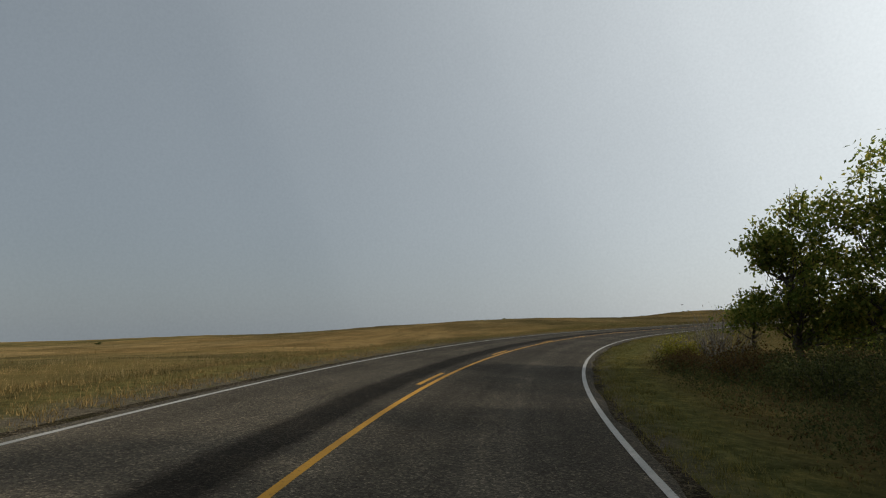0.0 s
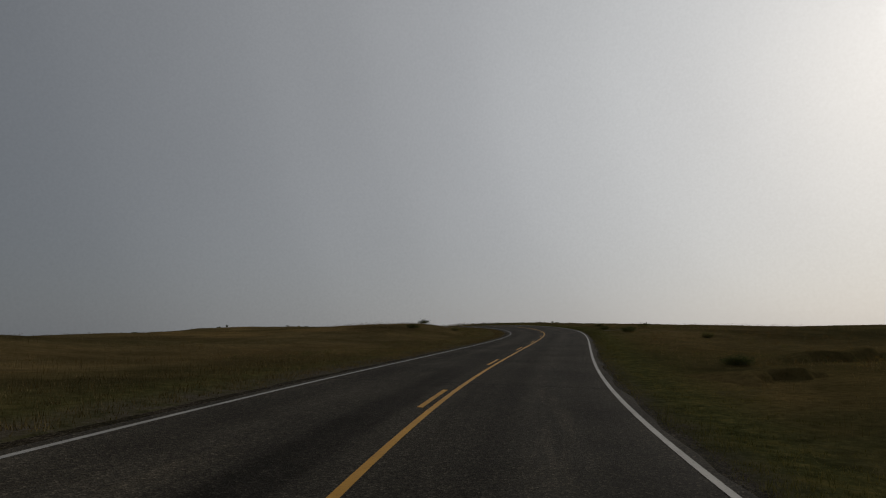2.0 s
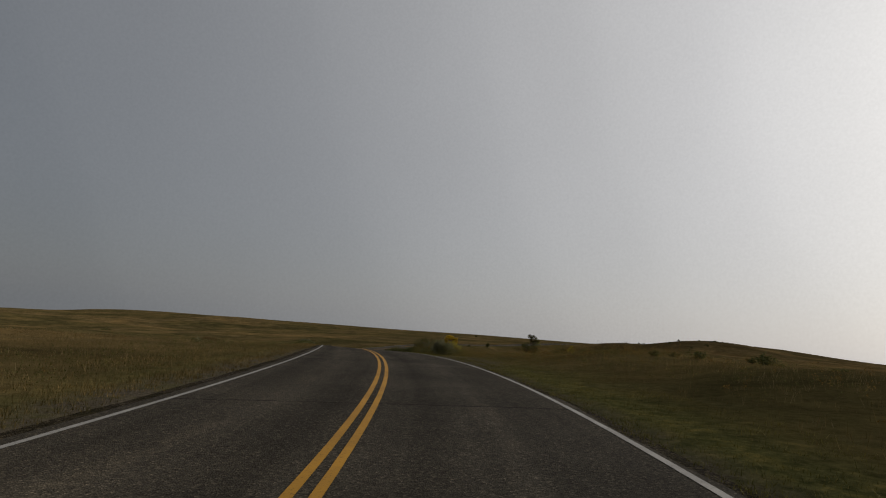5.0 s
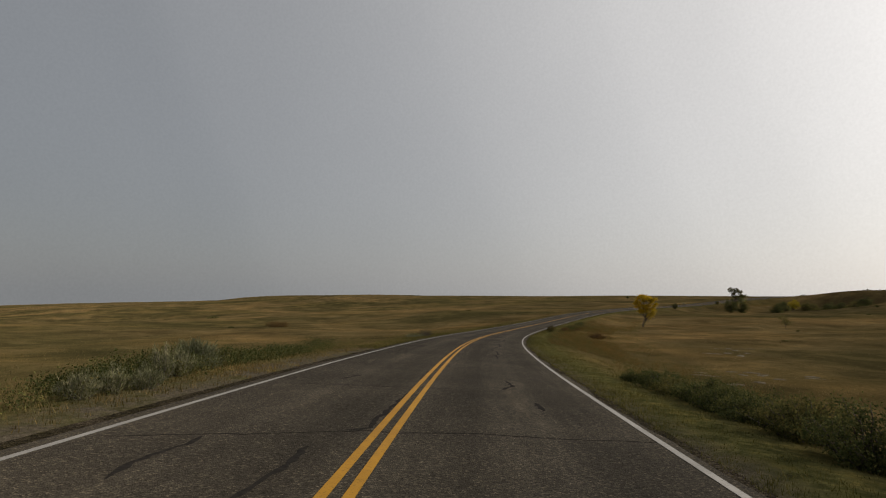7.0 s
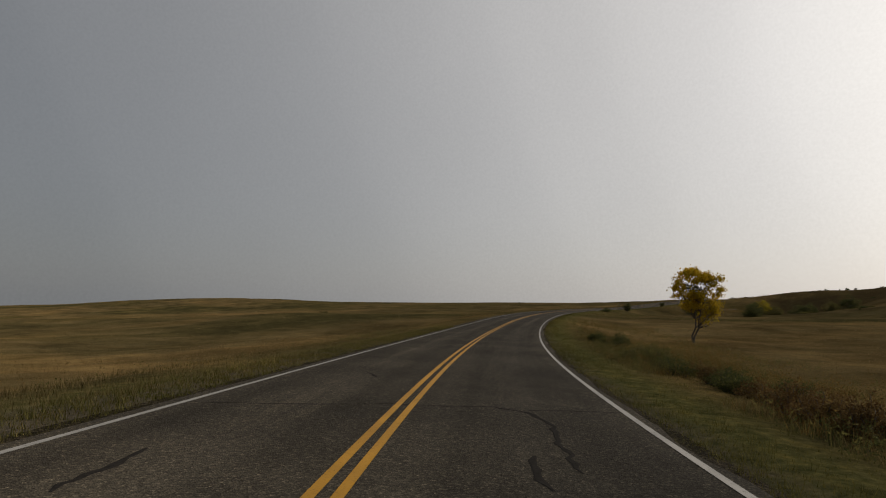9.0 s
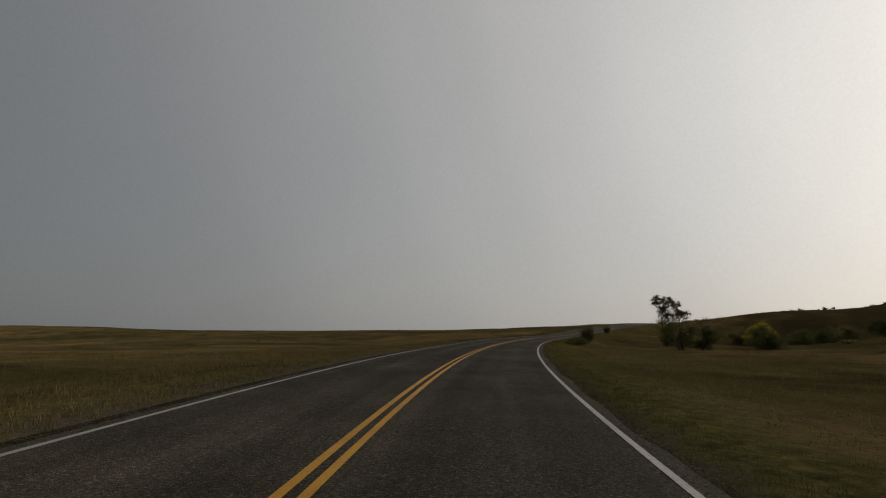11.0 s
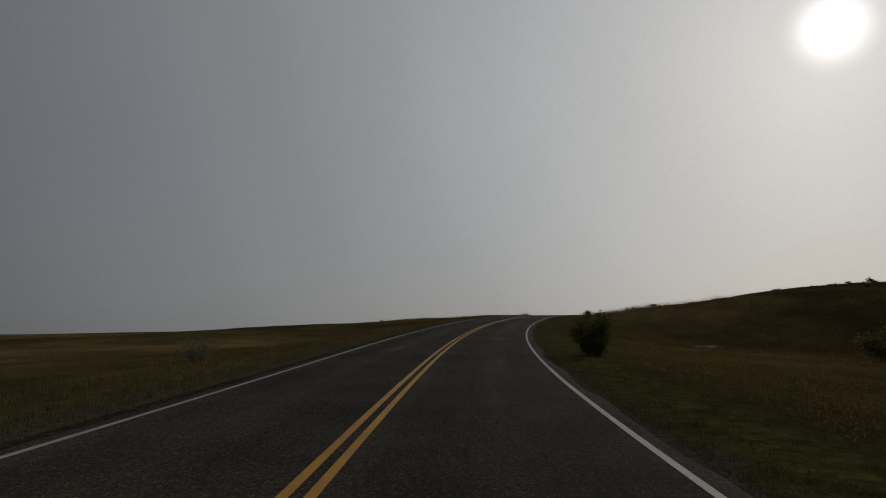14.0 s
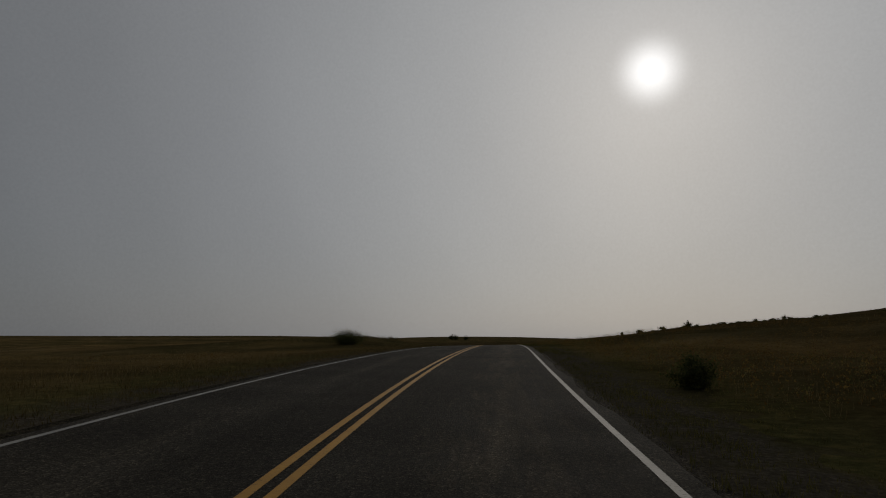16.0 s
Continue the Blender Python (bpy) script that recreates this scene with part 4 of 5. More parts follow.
def sage(name, place, height, width, seed, leaf_mat, label, count=4200, leaf=0.16, tip_mat=None, group="", category="shrub", stems=40):
    """A feathery brush: stiff stems with fine upright blades filling an uneven dome."""
    count, leaf = int(count * 2.2), leaf * 0.8
    rng, R = random.Random(seed), np.random.RandomState(seed)
    V, F, ends = [], [], []
    for k in range(stems):
        a, out = rng.uniform(0, 6.28), rng.uniform(0.02, 1.0) ** 0.55
        h = height * rng.uniform(0.65, 1.08) * (1 - 0.5 * out ** 2)
        e = Vector((math.cos(a) * width * 0.5 * out, math.sin(a) * width * 0.5 * out, h))
        p = Vector((e.x * 0.25, e.y * 0.25, -0.05))
        bow = p.lerp(e, 0.5) + Vector((rng.gauss(0, 0.03), rng.gauss(0, 0.03), 0.06 * h))
        tube(V, F, [p, bow, e], [0.009, 0.006, 0.002], 4)
        ends += [(p, bow, e)]
    E = np.array([[tuple(q) for q in t] for t in ends])[R.randint(0, stems, count)]
    u = R.uniform(0.12, 1.0, (count, 1)) ** 0.75
    C = np.where(u < 0.5, E[:, 0] + (E[:, 1] - E[:, 0]) * u * 2, E[:, 1] + (E[:, 2] - E[:, 1]) * (u * 2 - 1))
    C = C + R.normal(0, 1, (count, 3)) * 0.045 * width
    C[:, 2] = np.maximum(C[:, 2], 0.02)
    way = E[:, 2] - E[:, 1]
    way = way / (np.linalg.norm(way, axis=1)[:, None] + 1e-6) + R.normal(0, 0.42, (count, 3)) + np.array([0, 0, 0.3])
    way /= np.linalg.norm(way, axis=1)[:, None]
    side = np.cross(way, R.normal(0, 1, (count, 3)))
    side /= np.linalg.norm(side, axis=1)[:, None] + 1e-6
    ln = leaf * R.uniform(0.5, 1.3, (count, 1))
    T = np.stack([C - side * ln * 0.08, C + side * ln * 0.08, C + way * ln], 1)
    top = R.uniform(0, 1, count) < (0.3 if tip_mat and height > 1 else 0)
    parts = [("stem", V, F, M_TWIG, "")]
    for pname, pick, mat in (("foliage", ~top, leaf_mat), ("new_growth", top, tip_mat)):
        if pick.any():
            Q = T[pick].reshape(-1, 3)
            parts.append((pname, Q, np.arange(len(Q)).reshape(-1, 3), mat, ""))
    return plant(name, place, parts, label, category, group)


def tufts(name, P, z, height, width, blades, mat, label, seed, lean=0.45, category="grass", simple=False, spread=0.05):
    """Grass clumps: every blade a bent tapering triangle pair, all of one kind joined."""
    R = np.random.RandomState(seed)
    n = len(P)
    C = np.repeat(np.column_stack([P, z]), blades, 0)
    h = np.repeat(np.asarray(height, float) * np.ones(n), blades) * R.uniform(0.55, 1.15, n * blades)
    wv = np.repeat(np.asarray(width, float) * np.ones(n), blades) * R.uniform(0.7, 1.3, n * blades)
    a = R.uniform(0, 2 * np.pi, n * blades)
    way = np.stack([np.cos(a), np.sin(a), 0 * a], -1)
    side = np.stack([-np.sin(a), np.cos(a), 0 * a], -1)
    turn = R.uniform(0, 2 * np.pi, n * blades)
    C = C + np.stack([np.cos(turn), np.sin(turn), 0 * turn], -1) * (spread * np.sqrt(R.uniform(0.0, 1.0, n * blades)))[:, None]
    C[:, 2] -= 0.04
    ln = (R.uniform(0.1, 1.0, n * blades) * lean * h)[:, None]
    up = np.array([0, 0, 1.0])
    if simple:
        V = np.stack([C - side * wv[:, None], C + side * wv[:, None], C + way * ln + up * h[:, None]], 1).reshape(-1, 3)
        F = np.arange(n * blades * 3).reshape(-1, 3)
    else:
        V = np.stack([C - side * wv[:, None], C + side * wv[:, None], C + way * ln * 0.35 + up * h[:, None] * 0.6 + side * wv[:, None] * 0.6, C + way * ln + up * h[:, None]], 1).reshape(-1, 3)
        i = np.arange(n * blades)[:, None] * 4
        F = np.concatenate([i + np.array([[0, 1, 2]]), i + np.array([[0, 2, 3]])], 0)
    return joined(name, V, F, mat, label, category)


def joined(name, V, F, mat, label, category):
    me = bpy.data.meshes.new(name)
    me.vertices.add(len(V))
    me.vertices.foreach_set("co", V.reshape(-1))
    me.loops.add(F.size)
    me.loops.foreach_set("vertex_index", F.reshape(-1))
    me.polygons.add(len(F))
    me.polygons.foreach_set("loop_start", np.arange(0, F.size, 3))
    me.materials.append(mat)
    me.update(calc_edges=True)
    me.validate()
    return tagged(new(name, me), label, category, "", "stuff")


def weeds(name, P, z, height, count, size, mat, label, seed, spread=0.12, lowest=0.05):
    """Leafy weeds: many small leaves strewn along leaning stems, all of one kind joined."""
    R = np.random.RandomState(seed)
    n = len(P)
    h = np.asarray(height, float) * np.ones(n)
    u = R.uniform(lowest, 1, (n, count))
    tilt = R.normal(0, 0.25, (n, 2)) * h[:, None]
    wide = spread * (1.1 - 0.6 * u)
    C = np.stack([P[:, :1] + tilt[:, :1] * u + R.normal(0, 1, (n, count)) * wide, P[:, 1:] + tilt[:, 1:] * u + R.normal(0, 1, (n, count)) * wide, z[:, None] + h[:, None] * u * R.uniform(0.8, 1.1, (n, count))], -1).reshape(-1, 3)
    a = R.normal(0, 1, (n * count, 3)) + np.array([0, 0, 0.9])
    a /= np.linalg.norm(a, axis=1)[:, None]
    b = np.cross(a, R.normal(0, 1, (n * count, 3)))
    b /= np.linalg.norm(b, axis=1)[:, None] + 1e-6
    k = size * R.uniform(0.6, 1.5, (n * count, 1))
    V = np.stack([C - b * k * 0.42, C + b * k * 0.42, C + a * k * 1.6], 1).reshape(-1, 3)
    F = np.arange(n * count * 3).reshape(-1, 3)
    return joined(name, V, F, mat, label, "weeds")


def belt(seed, count, d0, d1, s0=20.0, s1=760.0, power=1.0, sides=(-1, 1), patch=0.0):
    """Random places beside the road between d0 and d1 metres from its middle; patch leaves bare gaps."""
    R = np.random.RandomState(seed)
    s = R.uniform(s0, s1, count)
    d = (d0 + (d1 - d0) * R.uniform(0, 1, count) ** power) * R.choice(sides, count)
    P = on_road(s, d)[:, :2]
    if patch:
        q = np.sin(P[:, 0] * 0.23 + 2 * np.sin(P[:, 1] * 0.11)) * np.sin(P[:, 1] * 0.19 + 1.7 * np.sin(P[:, 0] * 0.13))
        P = P[q > R.uniform(-1, 1, count) * 0.5 + patch - 0.5]
    dist = nearest(P)[1]
    P = P[dist > d0 - 0.05]
    z = ground_z(P)[0]
    return P, z


def make_grass():
    R = np.random.RandomState(5)
    P, z = belt(11, 46000, 3.56, 6.4, power=1.6, sides=(1, 1))
    keep = nearest(P)[1] > 3.52 + 1.1 * gravelly(RS[nearest(P)[0] * 4]) * R.uniform(0.1, 1, len(P)) ** 0.6
    P, z = P[keep], z[keep]
    tufts("verge_grass", P, z + 0.045, R.uniform(0.03, 0.085, len(P)) * R.choice((0.7, 1, 1.5), len(P), p=(0.45, 0.43, 0.12)), 0.0055, 15, M_GREEN, "short green roadside grass", 1, lean=1.3, simple=True, spread=0.2)
    P, z = belt(12, 34000, 4.1, 8.0, power=1.2, sides=(-1, -1))
    tufts("verge_grass", P, z + 0.045, R.uniform(0.05, 0.17, len(P)), 0.006, 8, M_MIXED, "short yellow-green roadside grass", 2, lean=0.9, simple=True, spread=0.16)
    P, z = belt(13, 44000, 5.8, 20.0, power=1.0)
    tufts("tall_grass", P, z, R.uniform(0.1, 0.3, len(P)), 0.0045, 7, M_MIXED, "tall half-dry prairie grass", 3, simple=True, spread=0.22, lean=0.7)
    P, z = belt(14, 50000, 6.0, 26.0, patch=0.15)
    tufts("dry_grass", P, z, R.uniform(0.12, 0.34, len(P)), 0.0045, 7, M_TAN, "tall dry golden prairie grass", 4, simple=True, spread=0.22, lean=0.7)
    # weeds between the verge and the fields
    for seed, n, d0, d1, s0, s1, side, h0, h1, size, mat, bare, lab in (
            (18, 9000, 6.6, 15.0, 255, 450, 1, 0.25, 0.7, 0.03, M_RUST, 0.3, "tall rust-brown weeds along the ditch"),
            (19, 11000, 5.9, 16.0, 255, 450, 1, 0.2, 0.5, 0.028, M_OLIVE, 0.15, "tall olive weeds along the ditch"),
            (20, 7500, 5.8, 24.0, 560, 740, 1, 0.2, 0.55, 0.036, M_RUST, 0.1, "rust-brown weeds on the slope by the road"),
            (28, 5000, 5.6, 14.0, 450, 740, 1, 0.15, 0.4, 0.03, M_OLIVE, 0.2, "olive weeds on the slope by the road"),
            (23, 5000, 6.0, 15.0, 60, 255, 1, 0.15, 0.35, 0.028, M_OLIVE, 0.45, "olive weeds beside the verge"),
            (29, 3600, 6.5, 24.0, 60, 255, 1, 0.15, 0.4, 0.03, M_RUST, 0.35, "rust-brown weeds in the field by the road"),
            (30, 420, 4.6, 6.6, 298, 326, -1, 0.25, 0.5, 0.03, M_DARK, 0.0, "dense dark weeds beside the shoulder"),
            (31, 420, 4.6, 6.8, 298, 330, -1, 0.2, 0.45, 0.03, M_OLIVE, 0.0, "dense olive weeds beside the shoulder"),
            (32, 1500, 5.8, 9.5, 276, 290, 1, 0.6, 1.1, 0.036, M_RUST, 0.0, "rust-brown weeds between the sagebrush"),
            (33, 1700, 5.3, 9.0, 274, 290, 1, 0.4, 0.9, 0.036, M_OLIVE, 0.0, "olive weeds between the sagebrush"),
            (34, 2600, 5.9, 11.0, 352, 404, 1, 0.25, 0.5, 0.032, M_RUST, 0.25, "rust-brown weeds in the bend's ditch"),
            (35, 3200, 5.2, 10.0, 352, 414, 1, 0.2, 0.42, 0.032, M_OLIVE, 0.2, "olive weeds in the bend's ditch"),
            (37, 1500, 5.4, 9.5, 352, 410, 1, 0.25, 0.45, 0.032, M_DARK, 0.45, "dark green weeds in the bend's ditch"),
            (24, 6000, 5.6, 11.0, 60, 420, -1, 0.15, 0.35, 0.026, M_OLIVE, 0.3, "olive weeds along the field's edge"),
            (25, 3200, 6.5, 22.0, 100, 740, -1, 0.2, 0.4, 0.03, M_RUST, 0.4, "rust-brown weeds in the field"),
            (26, 2600, 5.4, 11.0, 36, 68, 1, 0.25, 0.6, 0.034, M_DARK, 0.0, "dark leafy weeds under the oaks"),
            (27, 600, 5.2, 11.0, 36, 68, 1, 0.2, 0.5, 0.034, M_REDDISH, 0.0, "reddish weeds under the oaks")):
        P, z = belt(seed, n, d0, d1, s0, s1, sides=(side, side), patch=bare)
        weeds("roadside_weeds", P, z, R.uniform(h0, h1, len(P)), 22, size * 0.8, mat, lab, seed)
    for seed, n, mat, lab in ((38, 3400, M_RUST, "tall brown seeding grass in the bend's ditch"), (39, 6000, M_MIXED, "tall half-dry grass in the bend's ditch"), (40, 3000, M_OLIVE, "tall olive grass in the bend's ditch")):
        P, z = belt(seed, n, 5.4, 12.5, 345, 416, sides=(1, 1), patch=0.1)
        tufts("tall_grass", P, z, R.uniform(0.2, 0.46, len(P)), 0.006, 11, mat, lab, seed, lean=0.8, simple=True, spread=0.2)
    P, z = belt(36, 26, 6.2, 10.0, 545, 668, sides=(1, 1))
    weeds("yellow_flowers", P, z, R.uniform(0.45, 0.8, len(P)), 7, 0.02, M_YLEAF, "small yellow wild flowers on the slope by the road", 36, lowest=0.85)
    # clods of grass growing in from the sides over the gravel
    for side, mat, lab, seed in ((1, M_GREEN, "grass clods at the road's broken edge", 21), (-1, M_MIXED, "dry grass clods at the road's broken edge", 22)):
        P, z = belt(seed, 12000, 3.5 if side > 0 else 3.9, 4.5 if side > 0 else 5.0, sides=(side, side), patch=0.15)
        tufts("edge_grass", P, z + 0.045, R.uniform(0.05, 0.14, len(P)), 0.005, 14, mat, lab, seed, lean=0.9, simple=True, spread=0.13)
    P, z = belt(41, 5200, 3.62, 4.9, 328, 425, sides=(-1, -1))
    tufts("edge_grass", P, z + 0.045, R.uniform(0.06, 0.15, len(P)), 0.005, 14, M_GREEN, "short grey-green grass growing up to the line", 41, lean=1.0, simple=True, spread=0.15)
    P, z = belt(16, 44000, 20.0, 70.0)
    tufts("tall_grass", P, z, R.uniform(0.1, 0.24, len(P)), 0.014, 3, M_MIXED, "half-dry prairie grass on the slopes", 6, simple=True, spread=0.4)
    P, z = belt(17, 44000, 20.0, 90.0, patch=0.2)
    tufts("dry_grass", P, z, R.uniform(0.12, 0.26, len(P)), 0.014, 3, M_TAN, "dry golden grass on the slopes", 7, simple=True, spread=0.4)


make_grass()
# ---- tar-sealed cracks in the asphalt ----
crack_rng = random.Random(77)


def crack(*pts):
    """A hand-poured tar seal: a thin raised ribbon of uneven width through points (s, d) of the road."""
    rng = crack_rng
    P = []
    for (s0, d0), (s1, d1) in zip(pts[:-1], pts[1:]):
        n = max(2, int(math.hypot(s1 - s0, d1 - d0) / 0.16))
        for i in range(n):
            u = i / n
            P.append((s0 + (s1 - s0) * u + rng.gauss(0, 0.02), d0 + (d1 - d0) * u + rng.gauss(0, 0.02)))
    P.append(pts[-1])
    P = [(s, max(-3.55, min(3.55, d))) for s, d in P]
    across = abs(pts[-1][1] - pts[0][1]) > abs(pts[-1][0] - pts[0][0])
    base = 0.021 if across else 0.038
    V, F = [], []
    for i, (s, d) in enumerate(P):
        a, b = P[max(i - 1, 0)], P[min(i + 1, len(P) - 1)]
        ts, td = b[0] - a[0], b[1] - a[1]
        ln = math.hypot(ts, td) + 1e-6
        w = base * rng.uniform(0.55, 1.5) * (0.35 if i in (0, len(P) - 1) else 1)
        for k, up in ((-1, 0.0025), (-0.6, 0.0045), (0.6, 0.0045), (1, 0.0025)):
            V.append(tuple(on_road(s - td / ln * w * k, d + ts / ln * w * k, up - 0.008 * max(0.0, abs(d) - 2.0))))
        if i:
            for k in range(3):
                q = (i - 1) * 4 + k
                F.append((q, q + 1, q + 5, q + 4))
    mesh_object("tar_crack", V, F, M_TAR, parent=road)


crack((273.7, -3.96), (274.1, -3.84), (274.3, -3.17), (274.4, -2.34))
crack((271.8, -2.00), (272.2, -2.04), (272.4, -2.01), (272.9, -1.95), (273.4, -2.27), (273.7, -2.28), (274.5, -2.24), (275.1, -2.28))
crack((273.5, -0.99), (274.0, -0.96))
crack((271.9, 1.92), (272.3, 1.68), (272.7, 1.55), (273.4, 1.51), (274.0, 1.44), (274.5, 1.76), (274.6, 2.08), (274.6, 3.19))
crack((275.1, 1.82), (275.6, 1.83), (276.7, 1.68), (278.2, 1.49), (279.0, 1.09))
crack((273.1, 0.45), (273.3, 1.19))
crack((277.3, -3.72), (277.5, -3.13))
crack((290.0, -3.92), (290.1, -3.10), (290.1, -2.15), (290.0, -1.40), (290.2, -0.40), (289.9, -0.29), (289.8, 0.35), (289.5, 1.30))
crack((289.9, -0.28), (290.3, -0.40), (291.0, -0.45), (291.4, -0.32))
crack((292.3, -0.43), (292.1, -0.28), (292.0, 0.25), (291.9, 0.71))
crack((289.4, 2.00), (289.6, 2.44), (290.0, 3.15), (290.1, 3.41))
crack((297.0, -3.18), (296.8, -1.87), (296.5, -0.40), (296.4, 0.55), (296.4, 1.71), (296.6, 3.22))
crack((307.6, -3.04), (307.9, -2.10), (308.1, -1.49), (308.4, -0.90), (308.6, -0.38), (308.6, 0.03), (308.8, 1.06), (308.7, 1.95), (308.9, 3.22))
crack((306.0, -2.01), (306.4, -2.09), (306.9, -2.11), (307.4, -1.98), (307.8, -2.04))
crack((305.7, -0.82), (306.2, -0.84), (306.8, -0.79), (307.6, -0.79))
crack((308.6, -0.61), (308.8, -0.36), (310.6, -0.32), (313.0, -0.22), (317.8, -0.27))
crack((313.1, -2.83), (313.3, -1.74), (313.4, -0.38), (313.5, 0.53))
crack((314.4, -1.98), (315.5, -1.70))
crack((313.8, 1.51), (314.6, 1.79), (315.7, 1.69))
crack((312.0, 2.04), (311.0, 2.08))
crack((325.6, -2.42), (325.7, -1.88), (325.6, -1.30), (325.6, -0.87), (325.6, -0.31))
crack((323.8, -0.36), (324.3, -0.30), (325.1, -0.27), (325.6, -0.26), (327.3, -0.25), (329.5, -0.25))
crack((328.2, -2.93), (328.6, -1.82), (328.6, -1.29), (328.6, -0.58), (328.8, -0.07))
crack((324.2, 1.70), (324.6, 1.68), (325.3, 1.69), (326.4, 1.66), (327.1, 1.74), (328.4, 1.74), (330.1, 1.68), (331.1, 1.17))
crack((333.2, 1.54), (335.4, 1.86), (339.1, 1.76))
crack((328.9, 0.11), (328.6, 0.84), (329.0, 1.55))
crack((328.4, 2.20), (329.2, 3.28))
crack((343.1, -2.08), (343.1, -1.77), (343.1, -1.41))
crack((345.3, -1.51), (346.2, -1.61), (346.6, -1.58), (346.6, -1.24))
crack((346.4, -2.99), (346.3, -2.28))
crack((346.7, -1.01), (346.7, -0.10), (346.6, 0.56), (346.8, 2.08))
crack((346.3, 1.54), (345.6, 1.55), (345.5, 1.78), (346.4, 1.87), (348.6, 1.85))
crack((345.1, 0.67), (344.6, 0.78))
crack((343.4, 0.90), (343.5, 1.33))
crack((346.1, 1.87), (346.8, 3.20))
crack((367.0, -2.74), (367.2, -1.87), (367.4, -0.49), (367.4, 0.51), (367.5, 1.41))
crack((363.9, -2.12), (363.9, -1.77), (363.8, -1.36))
crack((362.0, -1.29), (361.9, -1.00), (362.1, -0.73), (362.2, -0.46))
crack((362.5, 0.26), (362.5, 0.67), (362.5, 1.22), (362.5, 1.59), (362.7, 1.88))
crack((384.0, -3.08), (384.1, -2.24), (384.3, -1.35), (384.7, -0.42), (384.7, 0.62), (384.9, 1.22))
crack((384.9, 1.22), (384.5, 1.71), (383.6, 1.95), (382.5, 1.93), (381.6, 1.94), (381.0, 1.97))
crack((381.6, 1.54), (380.9, 1.54), (380.4, 1.63))
crack((379.7, -2.06), (380.0, -2.09), (380.5, -2.07), (381.1, -2.14))
crack((389.2, -1.61), (388.3, -1.24))
crack((384.7, 1.56), (385.0, 3.20))
crack((103.7, -3.23), (103.6, -2.52), (103.6, -1.85), (103.5, -1.30), (103.6, -0.80))
crack((86.4, -3.30), (86.4, -2.65), (86.3, -1.85), (86.3, -0.84))
crack((66.8, -3.06), (66.9, -2.54), (66.8, -1.87), (67.6, -1.56))
crack((162.2, -3.32), (162.1, -2.53), (162.3, -1.50))
crack((178.3, -3.25), (178.4, -2.48), (178.4, -1.68), (178.2, -0.92), (178.1, -0.48))
crack((478.2, -2.03), (478.3, -1.23), (478.5, -0.36))
crack((475.1, -0.73), (475.8, -0.63), (477.0, -0.46), (478.1, -0.27))
crack((513.2, 0.45), (513.2, 0.91), (513.2, 1.51))
crack((514.4, -1.73), (514.4, -1.30))
crack((533.0, -2.17), (533.1, -1.08))

# finer cross cracks on the stretches between
for s in (98.0, 131.0, 171.0, 205.0, 222.0, 239.0, 254.0, 262.0, 405.0, 428.0, 447.0, 466.0, 514.0, 541.0, 556.0, 583.0, 601.0, 622.0, 641.0, 660.0):
    d0, d1 = crack_rng.choice(((-3.4, 3.4), (-3.4, -0.2), (0.3, 3.4), (-2.6, 1.2)))
    k = crack_rng.uniform(-0.5, 0.5)
    crack((s, d0), (s + k * 0.4, d0 * 0.6 + d1 * 0.4), (s + k, d1))


# ---- bare clay patches ----
def clay_patch(x, y, rx, ry, turn, seed):
    """A low eroded clay blowout lying on the slope, with a ragged outline."""
    rng = random.Random(seed)
    ph = [rng.uniform(0, 6.28) for _ in range(5)]
    rings, seg = 7, 30
    XY = []
    for i in range(rings + 1):
        for k in range(seg):
            a = 2 * math.pi * k / seg
            r = i / rings * (1 + 0.22 * math.sin(2 * a + ph[0]) + 0.16 * math.sin(3 * a + ph[1]) + 0.12 * math.sin(5 * a + ph[2]) + 0.1 * math.sin(8 * a + ph[3]))
            u, v = math.cos(a) * r * rx, math.sin(a) * r * ry
            XY.append((x + u * math.cos(turn) - v * math.sin(turn), y + u * math.sin(turn) + v * math.cos(turn)))
    # height of the ground sheet itself, which is a grid of 2.5 m
    G = (np.array(XY) - np.array([-40.0, -760.0])) / 2.5
    A = np.floor(G)
    w = G - A
    H = [ground_z((A + np.array(c)) * 2.5 + np.array([-40.0, -760.0]))[0] for c in ((0, 0), (1, 0), (0, 1), (1, 1))]
    z = (H[0] * (1 - w[:, 0]) + H[1] * w[:, 0]) * (1 - w[:, 1]) + (H[2] * (1 - w[:, 0]) + H[3] * w[:, 0]) * w[:, 1]
    V = [(px, py, pz + (0.03 + 0.02 * math.sin(px * 3.1) * math.sin(py * 2.7) if i // seg < rings - 1 else 0.012 if i // seg < rings else -0.03)) for i, ((px, py), pz) in enumerate(zip(XY, z))]
    F = [(i * seg + k, i * seg + (k + 1) % seg, (i + 1) * seg + (k + 1) % seg, (i + 1) * seg + k) for i in range(rings) for k in range(seg)]
    mesh_object("bare_clay", V, F, M_CLAY, kind="structure", label="pale bare clay patch in the grass", category="bare ground", smooth=True)


